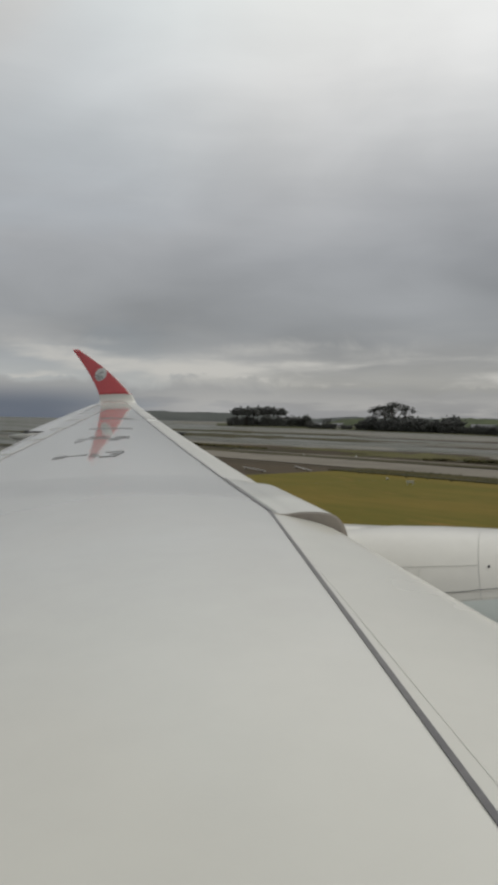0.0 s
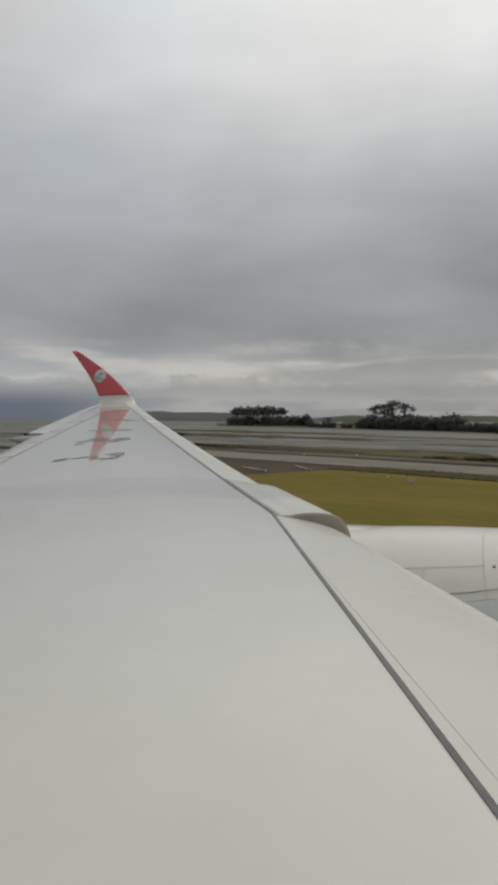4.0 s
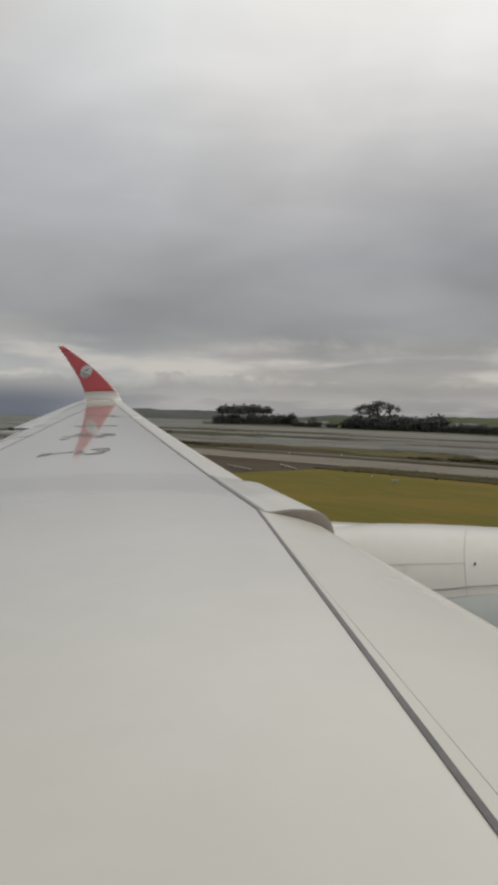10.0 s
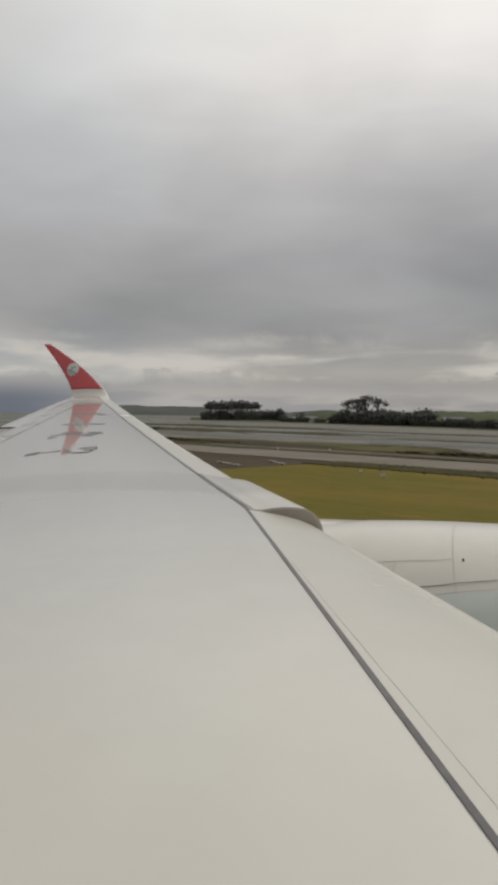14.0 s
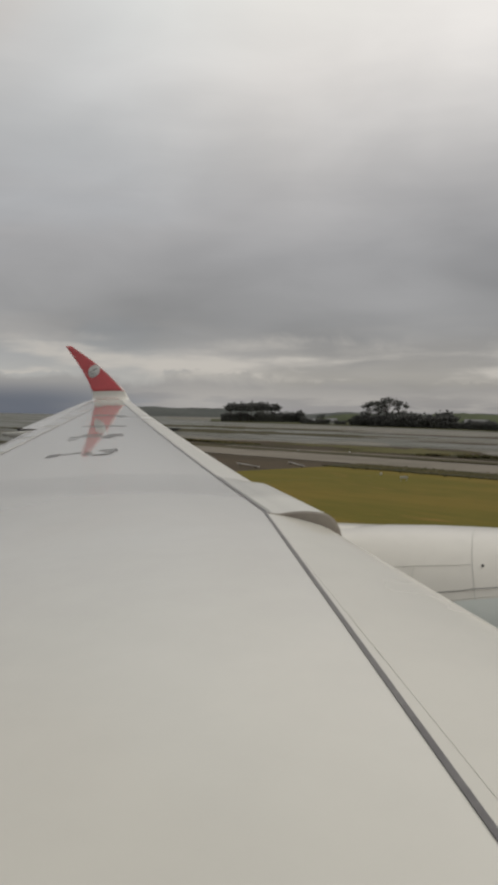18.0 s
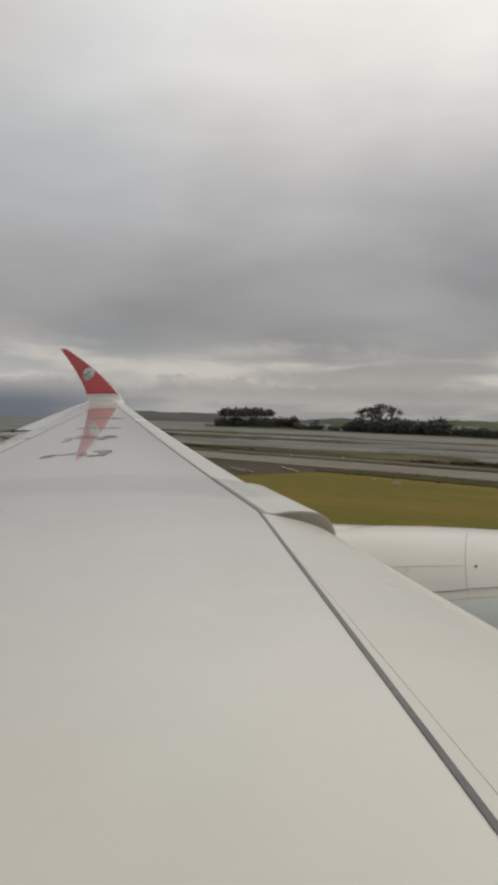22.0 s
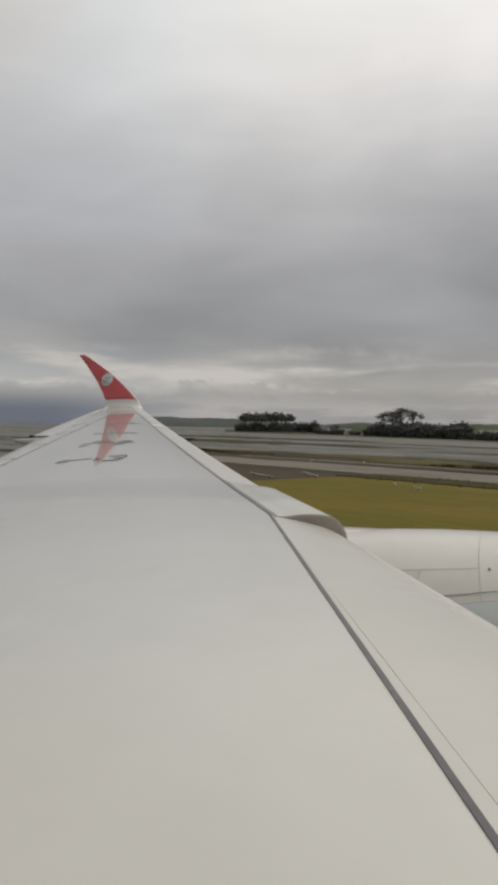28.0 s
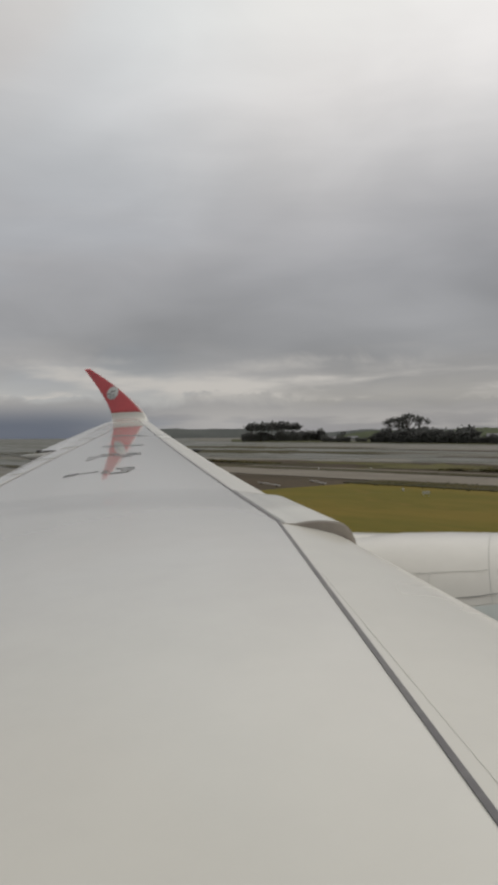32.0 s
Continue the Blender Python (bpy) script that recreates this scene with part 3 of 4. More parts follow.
def aileron():
    """The outer trailing-edge panel, standing a little aft of the flaps inboard of it."""
    rr = []
    for i in range(25):
        y = 17.6 + 9.9 * i / 24
        f = i / 24
        x0, x1 = te_x(y) + 0.25, te_x(y) - 0.30 * (1 - f) - 0.06
        z0, z1 = skin_at(x0, y, 0.008).z, skin(y, 1.0).z + 0.02 * (1 - f)
        rr.append([Vector((x0, y, z0)), Vector(((x0 + x1) / 2, y, (z0 + z1) / 2 + 0.012)), Vector((x1, y, z1)), Vector((x1, y, z1 - 0.035)), Vector((x0, y, z0 - 0.08))])
    ob = mesh_object("aileron", *loft(rr), WING_WHITE, airliner, "white aileron along the outer trailing edge", smooth=False)
    q = rr[0]
    v = [p + Vector((0, -0.012, 0)) for p in q] + [p + Vector((0, 0.05, 0)) for p in q]
    f = [(0, 1, 2, 3, 4)] + [(j, (j + 1) % 5, 5 + (j + 1) % 5, 5 + j) for j in range(5)]
    mesh_object("end_seal", v, f, SEAL, ob, "dark end of the aileron", smooth=False)
    nub = box(bmesh.new(), (0.13, 0.11, 0.085), (q[2].x - 0.05, q[2].y + 0.05, q[2].z - 0.015), 0.02)
    part("tip_buffer", nub, TYRE, ob, "black rubber tip at the trailing edge")


aileron()
for fy, ft in ((17.35, 0.9), (11.6, 0.9)):
    flap_fairing(fy, ft)


# engine nacelle below and ahead of the leading edge
ENG_Y, ENG_Z, ENG_R = 8.05, 3.12, 1.93


def revolve(name, profile, mat, label="", parent=None, sides=72):
    rr = []
    for x, r, *lean in profile:
        k = lean[0] if lean else 0.0
        ring = []
        for j in range(sides):
            a = 2 * math.pi * j / sides
            ring.append(Vector((x + k * (1 - math.cos(a)) * r, ENG_Y + r * math.sin(a), ENG_Z + r * math.cos(a))))
        rr.append(ring)
    return mesh_object(name, *loft(rr, caps=(False, False)), mat, parent or airliner, label)


def engine():
    nacelle = revolve("nacelle_rear_cowl", [(-4.1, 1.18), (-3.7, 1.36), (-3.0, 1.62), (-2.3, 1.80), (-1.6, 1.89), (-1.1, 1.918, 0.13), (-0.683, ENG_R, 0.27)], NACELLE_WHITE, "white rear cowl of the engine nacelle")
    front = revolve("nacelle_fan_cowl", [(-0.677, ENG_R, 0.27), (-0.1, ENG_R + 0.006, 0.13), (0.6, ENG_R + 0.01), (1.6, 1.90), (2.3, 1.82)], NACELLE_WHITE, "white fan cowl")
    revolve("cowl_joint", [(-0.695, ENG_R - 0.003, 0.27), (-0.665, ENG_R - 0.003, 0.27)], GROOVE, parent=nacelle)
    revolve("inlet_lip", [(2.3, 1.82), (2.62, 1.74), (2.75, 1.62), (2.66, 1.50), (2.2, 1.44), (1.2, 1.46)], BARE, "polished metal inlet lip", front)
    revolve("core_nozzle", [(-5.6, 0.55), (-5.0, 0.72), (-4.0, 0.95), (-3.4, 1.0)], DARK, "dark exhaust nozzle", nacelle)
    revolve("exhaust_plug", [(-6.2, 0.05), (-5.6, 0.32), (-4.8, 0.45)], BARE, parent=nacelle)
    revolve("fan_disc", [(1.25, 0.02), (1.2, 0.5), (1.15, 1.45)], DARK, parent=front)
    # cowl split lines, as shallow strips round the flank
    for ang, x0, x1, wd, mat in ((-29.6, -3.6, -0.63, 0.0016, GROOVE), (-36.9, -1.3, 0.6, 0.0035, SEAL), (-39.9, -1.3, 0.6, 0.0012, GROOVE)):
        rr = []
        for i in range(25):
            x = x0 + (x1 - x0) * i / 24
            r = 1.942 if x > -0.66 else 1.93 - 0.052 * (-0.66 - x) ** 2
            if x < -3.0:
                r = 1.62 - 0.37 * (-3.0 - x)
            if x > 0.6:
                r = 1.94 - 0.05 * (x - 0.6) ** 1.5
            slope = 4.0 * max(-0.6, x + 1.1) if ang > -30 else 6.5 * (x + 0.58) if ang < -30 else 0.0
            a0, a1 = radians(ang + slope) - wd / r, radians(ang + slope) + wd / r
            rr.append([Vector((x, ENG_Y + (r + k) * math.sin(a), ENG_Z + (r + k) * math.cos(a))) for a, k in ((a0, 0.0), (a0, 0.003), (a1, 0.003), (a1, 0.0))])
        mesh_object("cowl_split", *loft(rr), mat, nacelle, smooth=False)
    # lower side panel, grey-blue, below the second split line
    rr = []
    for i in range(21):
        x = -1.5 + 2.1 * i / 20
        top = -39.9 + 6.5 * (x + 0.58) - 0.35
        row = []
        for j in range(15):
            a = radians(top + (-82 - top) * j / 14)
            r = (1.942 if x > -0.66 else 1.93 - 0.052 * (-0.66 - x) ** 2) + (0.004 if 0 < j < 14 else -0.004)
            row.append(Vector((x, ENG_Y + r * math.sin(a), ENG_Z + r * math.cos(a))))
        rr.append(row)
    mesh_object("side_panel", *loft(rr, closed=False), PANEL_GREY, nacelle, "pale grey-blue lower cowl panel")
    rr = []
    for i in range(9):
        a = radians(-29.8 - 4.5 * i / 8)
        rr.append([Vector((-1.13 + dx, ENG_Y + (1.921 + k) * math.sin(a), ENG_Z + (1.921 + k) * math.cos(a))) for dx, k in ((-0.002, 0), (-0.002, 0.003), (0.002, 0.003), (0.002, 0))])
    mesh_object("cowl_split", *loft(rr), GROOVE, nacelle, smooth=False)
    bm = bmesh.new()
    bmesh.ops.create_cone(bm, cap_ends=True, segments=12, radius1=0.012, radius2=0.010, depth=0.02,
                          matrix=Matrix.Translation((-0.53, ENG_Y + 1.938 * math.sin(radians(-27.6)), ENG_Z + 1.938 * math.cos(radians(-27.6)))) @ pose(0, 0, 0, 27.6))
    part("drain_hole", bm, SEAL, front)
    # pylon between nacelle and wing
    rr = []
    for i in range(13):
        f = i / 12
        x = 0.4 - 4.4 * f
        wd = 0.05 + 0.30 * math.sin(math.pi * min(1, f * 0.9 + 0.08))
        zt = ENG_Z + 1.90 - 0.10 * f
        zb = zt - 0.9
        rr.append([Vector((x, ENG_Y + 0.15 + wd * sx, zz)) for sx, zz in ((-1, zb), (-1, zt - 0.1), (-0.5, zt), (0.5, zt), (1, zt - 0.1), (1, zb))])
    mesh_object("pylon", *loft(rr), NACELLE_WHITE, airliner, "white engine pylon")


engine()


def fuselage():
    """The hull beside the wing, with a row of window openings; the eye looks out of one."""
    cy, cz, ro, ri = -2.75, 5.60, 2.98, 2.86
    pitch, x_lo, x_hi = 0.635, -0.36, 0.14
    xs = []
    for i in range(-22, 22):
        xs += [(i * pitch + x_lo, True), (i * pitch + x_hi, False)]
    a_lo, a_hi = math.asin((5.74 - cz) / ro), math.asin((6.36 - cz) / ro)
    angs = [a_lo, a_hi] + [a_hi + (2 * math.pi - (a_hi - a_lo)) * i / 60 for i in range(1, 60)]
    n = len(angs)
    verts, faces, mats = [], [], []
    for r in (ro, ri):
        for x, _ in xs:
            for a in angs:
                verts.append((x, cy + r * math.cos(a), cz + r * math.sin(a)))
    m = len(xs) * n
    for i in range(len(xs) - 1):
        for j in range(n):
            a, b = i * n + j, i * n + (j + 1) % n
            hole = xs[i][1] and j == 0
            if not hole:
                faces.append((a, a + n, b + n, b)); mats.append(0)
                faces.append((a + m, b + m, b + n + m, a + n + m)); mats.append(1)
            else:
                q = [a, a + n, b + n, b]
                for u, v in zip(q, q[1:] + q[:1]):
                    faces.append((u, u + m, v + m, v)); mats.append(1)
    last = (len(xs) - 1) * n
    for off, rev in ((0, False), (last, True)):
        ring = [off + j for j in range(n)]
        faces.append(tuple(ring if rev else ring[::-1])); mats.append(0)
    ob = mesh_object("fuselage", verts, faces, (HULL_LOW_BOUNCE, LINING), airliner, "fuselage greyed to cut bounced light, with a row of cabin windows", smooth=False)
    ob.data.polygons.foreach_set("material_index", mats)
    rr = []
    for i in range(21):
        f = i / 20
        x = 6.5 - 17.0 * f
        g = math.sin(math.pi * f) ** 0.5 if 0 < f < 1 else 0.0
        rr.append([Vector((x, cy + (2.6 + 0.7 * g) * math.cos(a), 3.6 + (0.9 + 0.6 * g) * math.sin(a))) for a in [2 * math.pi * j / 24 for j in range(24)]])
    mesh_object("belly_fairing", *loft(rr), HULL_LOW_BOUNCE, airliner, "silver-grey belly fairing")


fuselage()


def main_gear():
    for gy, gx in ((2.6, -4.2), (-3.8, -4.2)):
        gear = part("landing_gear_leg", rod(bmesh.new(), (gx, gy, 4.2), (gx, gy, 0.75), 0.2, 0.15, 14), BARE, airliner, "steel main landing gear leg")
        bm = bmesh.new()
        rod(bm, (gx - 1.05, gy, 0.75), (gx + 1.05, gy, 0.75), 0.13, 0.13)
        part("bogie_beam", bm, BARE, gear)
        for dx in (-1.0, 1.0):
            for dy in (-0.75, 0.75):
                rr = []
                for f, r in ((-0.24, 0.42), (-0.26, 0.58), (-0.2, 0.66), (0.0, 0.68), (0.2, 0.66), (0.26, 0.58), (0.24, 0.42)):
                    rr.append([Vector((gx + dx + r * math.cos(2 * math.pi * j / 28), gy + dy + f, 0.745 + r * math.sin(2 * math.pi * j / 28))) for j in range(28)])
                mesh_object("wheel", *loft(rr), TYRE, gear, "black rubber tyre")


main_gear()


# ---- the land: airfield, mudflats, shore ----
# the airfield's long lines run along ALONG; OUT points away from the runway
OUT = Vector((0.447, 0.894, 0))
ALONG = Vector((0.894, -0.447, 0))
rng = random.Random(7)


def at(u, w, z=0.0):
    """u metres along the airfield, w metres out from the eye."""
    return ALONG * u + OUT * w + Vector((0, 0, z))


def bearing(deg, r, z=0.0):
    a = radians(deg)
    return Vector((r * math.sin(a), r * math.cos(a), z))


def wob(u, seed, amp, scale):
    return amp * noise.fractal(Vector((u / scale, seed * 7.3, 0)), 1.0, 2.0, 4)


def strip(name, u0, u1, near, far, z, mat, label, kind="structure", step=6.0, rough=0.0, seed=1):
    """A long sheet between two uneven edges, with a little thickness."""
    n = int((u1 - u0) / step)
    top = []
    for i in range(n + 1):
        u = u0 + (u1 - u0) * i / n
        a = (near(u) if callable(near) else near) + wob(u, seed, rough, 40)
        b = far + wob(u, seed + 3, rough, 40)
        top.append([at(u, a, z - 0.1), at(u, a, z), at(u, a + (b - a) * 0.5, z), at(u, b, z), at(u, b, z - 0.1)])
    v, f = loft(top, closed=False)
    return tagged(mesh_object(name, v, f, mat, None, smooth=False), label, name.split("_")[0], kind=kind)


def disc_ground():
    rr = []
    for r in (0.0, 30, 80, 160, 320, 640, 1200, 2200, 3500, 4900):
        rr.append([Vector((r * math.cos(2 * math.pi * j / 96), r * math.sin(2 * math.pi * j / 96), 0.0)) for j in range(96)])
    v, f = loft(rr, caps=(False, False))
    tagged(mesh_object("ground", v, f, MUD, None, smooth=False), "grey tidal mudflat reaching to the horizon", "ground", kind="structure")


disc_ground()
def grass_end(u):
    """The rounded end of the mown grass: the near edge of its last stretch."""
    f = (u + 64.5) / 12.5
    return 71 - 41 * math.sqrt(max(0.0, f * (2 - f)))


strip("grass_field", -52, 900, -400, 72, 0.10, GRASS, "mown olive and straw-coloured airfield grass", step=9, rough=1.0)
strip("grass_field", -64.5, -52, grass_end, 71.5, 0.104, GRASS, "rounded end of the olive airfield grass", step=0.8, rough=0.5)
strip("grass_field", -900, -52, -400, 30, 0.10, GRASS, "mown olive grass beside the runway", step=9, rough=1.5, seed=8)
strip("mud_flat", -112, -60, 30, 79, 0.06, BROWN_MUD, "dark brown mud beyond the end of the grass", rough=2.0, seed=21, step=3)
strip("marsh_bank", -66, 700, 71.4, 79.0, 0.20, MARSH, "dark weedy bank at the edge of the grass", rough=0.8, seed=6, step=4)
strip("road", -170, 700, 78.4, 95.0, 0.18, CONCRETE, "pale sandy service road beside the airfield grass", rough=2.2, seed=2, step=4)
strip("verge", -170, 700, 94.4, 101.5, 0.15, MARSH, "dark weedy verge beyond the road", rough=5.0, seed=11, step=3)
strip("path", -120, 700, 100.6, 103.0, 0.20, CONCRETE, "narrow pale track beyond the weedy verge", rough=0.8, seed=4, step=6)
strip("mud_flat", -200, 700, 102.0, 131.0, 0.08, BROWN_MUD, "dark brown mud between the track and the wet sand", rough=14.0, seed=23, step=3)
strip("sand_flat", -260, 700, 126.0, 158.0, 0.06, WET_SAND, "pale wet sand at the edge of the tidal water", rough=20.0, seed=27, step=3)
runway = mesh_object("runway", *loft([[Vector((x, -33, 0.0)), Vector((x, -33, 0.14)), Vector((x, 27, 0.14)), Vector((x, 27, 0.0))] for x in (-900, -300, 300, 900)], closed=False), ASPHALT, smooth=False)
tagged(runway, "grey asphalt runway under the airliner", "runway", kind="structure")
for ly, lw in ((19.5, 0.9), (-25.5, 0.9)):
    mesh_object("edge_line", *loft([[Vector((x, ly, 0.10)), Vector((x, ly, 0.146)), Vector((x, ly + lw, 0.146)), Vector((x, ly + lw, 0.10))] for x in (-900, 0, 900)], closed=False), LINE_WHITE, runway, smooth=False)


def pool(name, cu, cw, lu, lw, z, mat, label, seed, rag=0.35):
    """A flat irregular sheet, long in the direction of the shore."""
    n = 260
    rim, mid = [], []
    for j in range(n):
        a = 2 * math.pi * j / n
        r = 1 + rag * noise.fractal(Vector((2.4 * math.cos(a), 2.4 * math.sin(a), seed * 5.1)), 0.7, 2.0, 6)
        p = at(cu + lu * r * math.cos(a), cw + lw * r * math.sin(a), z)
        rim.append(p)
    c = at(cu, cw, z)
    verts = rim + [p.lerp(c, 0.5) for p in rim] + [c]
    faces = [(j, (j + 1) % n, n + (j + 1) % n, n + j) for j in range(n)] + [(n + j, n + (j + 1) % n, 2 * n) for j in range(n)]
    ob = mesh_object(name, verts, faces, mat, None, smooth=False)
    return tagged(ob, label, name.split("_")[0], kind="structure")


# open water to the rear and shallow channels between the banks of mud
sea = []
for r in (260, 700, 1500, 3000, 4850):
    sea.append([bearing(-95 + (-27.5 + 95) * j / 60 + (4.0 * noise.noise(Vector((r / 300, j / 9, 2))) if r < 2500 else 0), r * (1 + 0.10 * noise.noise(Vector((j / 7, 5, 1))) if r < 300 else 1), 0.14) for j in range(61)])
tagged(mesh_object("water", *loft(sea, closed=False), WATER, None, smooth=False), "grey calm sea reaching to the horizon", "water", kind="structure")
strip("water", -900, 320, 152, 640, 0.10, WATER, "shallow grey-green tidal water over the mudflats", rough=26, seed=14, step=4)
for i, (cu, cw, lu, lw) in enumerate(((-130, 139, 46, 2.4), (-20, 136, 36, 2.6), (-205, 143, 50, 3.0), (60, 140, 40, 2.5), (-84, 146, 22, 1.8))):
    pool("water", cu, cw, lu, lw, 0.115 + 0.004 * (i % 3), WATER, "shallow grey tidal pool between mud banks", 1 + i, 0.55)
for i, (cu, cw, lu, lw) in enumerate(((-150, 200, 60, 11), (-250, 330, 110, 20), (-40, 180, 36, 8), (-150, 250, 50, 10), (-300, 420, 130, 26), (-190, 285, 60, 12), (20, 215, 50, 12),
                                      (-105, 178, 26, 4), (-60, 225, 30, 6), (-150, 370, 60, 18), (-420, 480, 110, 26), (0, 280, 50, 14), (-84, 200, 16, 3), (-122, 212, 18, 3),
                                      (-205, 190, 30, 4), (-70, 262, 26, 7), (-240, 262, 40, 6))):
    pool("mud_bank", cu, cw, lu, lw, 0.125 + 0.004 * (i % 3), (MUD, WET_SAND, MUD, BROWN_MUD)[i % 4], "bank of grey-brown mud in the shallow water", 50 + i, 0.95)
for i, (cu, cw, lu, lw) in enumerate(((-225, 196, 74, 26), (-330, 270, 90, 30))):
    pool("seagrass", cu, cw, lu, lw, 0.14 + 0.004 * i, MARSH, "dark green-brown seagrass bed laid bare by the tide", 90 + i, 0.7)
for i, (cu, cw, lu, lw) in enumerate(((-88, 118, 13, 12), (-112, 124, 16, 5), (40, 116, 20, 8))):
    pool("sedge", cu, cw, lu, lw, 0.145 + 0.004 * i, SEDGE, "patch of yellow-green sedge on the mud", 30 + i, 0.7)
for i, (cu, cw, lu, lw) in enumerate(((-150, 112, 34, 3.4), (-66, 110, 13, 3.0), (-20, 112, 16, 2.4), (-240, 124, 50, 3), (30, 122, 24, 2.0), (-118, 107, 12, 1.6))):
    pool("marsh", cu, cw, lu, lw, 0.20, MARSH, "low dark island of marsh plants in the mud", 20 + i, 0.9)
for i, (cu, cw, lu, lw) in enumerate(((-140, 66, 30, 1.5), (-300, 110, 40, 3))):
    pool("marsh", cu, cw, lu, lw, 0.22, MARSH, "low dark island of marsh plants in the mud", 70 + i, 0.8)
pool("water", -215, 78, 96, 12, 0.085, WATER, "shallow grey tidal pool between mud banks", 80, 0.5)

# far shore under the trees: from the far rear to near ahead
SHORE_B = 14.0


def shore_r(deg):
    """Distance of the far shore by bearing."""
    f = (deg + 27.0) / 30.0
    return 900 - 560 * max(0.0, min(1.2, f)) ** 0.85 if f > 0 else 900 - 200 * f


rr = []
for j in range(121):
    b = -24.4 + (SHORE_B + 24.4) * j / 120
    r = shore_r(b)
    r += wob(b * 10, 3, 12, 30)
    rr.append([bearing(b, r, -0.1), bearing(b, r + 3, 0.5), bearing(b, r + 60, 0.9), bearing(b, r + 420, 1.5), bearing(b, r + 430, -0.1)])
tagged(mesh_object("shore", *loft(rr, closed=False), SHORE, None), "low green and brown pasture on the far shore", "shore", kind="structure")


def ridge(name, b0, b1, r, depth, height, mat, label, seed, base=0.35, peaks=3.0):
    """A long uneven hill seen across the water."""
    rr = []
    n = 90
    for j in range(n + 1):
        f = j / n
        b = b0 + (b1 - b0) * f
        env = min(1.0, f * 6, (1 - f) * 6) ** 0.7 if 0 < f < 1 else 0.0
        h = height * env * (base + (1 - base) * (0.5 + 0.5 * noise.fractal(Vector((f * peaks, seed * 3.7, 0)), 0.9, 2.0, 5)))
        row = []
        for i in range(13):
            g = i / 12
            lift = math.sin(math.pi * g) ** 0.8 if 0 < i < 12 else 0.0
            bump = 1 + 0.18 * noise.fractal(Vector((f * peaks * 5, g * 3, seed)), 0.9, 2.0, 4)
            row.append(bearing(b, r + depth * g, h * lift * bump - (0.5 if i in (0, 12) else 0)))
        rr.append(row)
    return tagged(mesh_object(name, *loft(rr, closed=False), mat), label, "hill", kind="structure")


ridge("hill_far", -34.5, -18, 3600, 700, 46, FAR_HILL_HAZED, "far low wooded ridge across the water", 1, 0.75, 1.0)
ridge("hill_far_east", -21, 16, 3300, 700, 40, FAR_HILL_HAZED, "far low wooded ridge on the horizon", 2, 0.5, 3.0)
ridge("hill_green", -12, 14, 950, 500, 21, HILL, "low green pasture hill with hedges behind the shore", 3, 0.55, 2.2)
ridge("hill_green_far", -17, -2, 1500, 400, 20, HILL, "low green pasture hill further inland", 5, 0.5, 2.0)


# ---- trees ----
ICO = bmesh.new()
bmesh.ops.create_icosphere(ICO, subdivisions=1, radius=1.0)
ICO_V = [v.co.copy() for v in ICO.verts]
ICO_F = [tuple(v.index for v in f.verts) for f in ICO.faces]
ICO.free()


def clumps(points, size, r, flat=0.75):
    """Leaf clumps as small ragged lumps, one mesh for a crown."""
    verts, faces = [], []
    for p in points:
        s = size * r.uniform(0.6, 1.35)
        k = len(verts)
        for v in ICO_V:
            j = r.uniform(0.65, 1.3)
            verts.append((p[0] + v.x * s * j, p[1] + v.y * s * j, p[2] + v.z * s * j * flat))
        faces += [(a + k, b + k, c + k) for a, b, c in ICO_F]
    return verts, faces


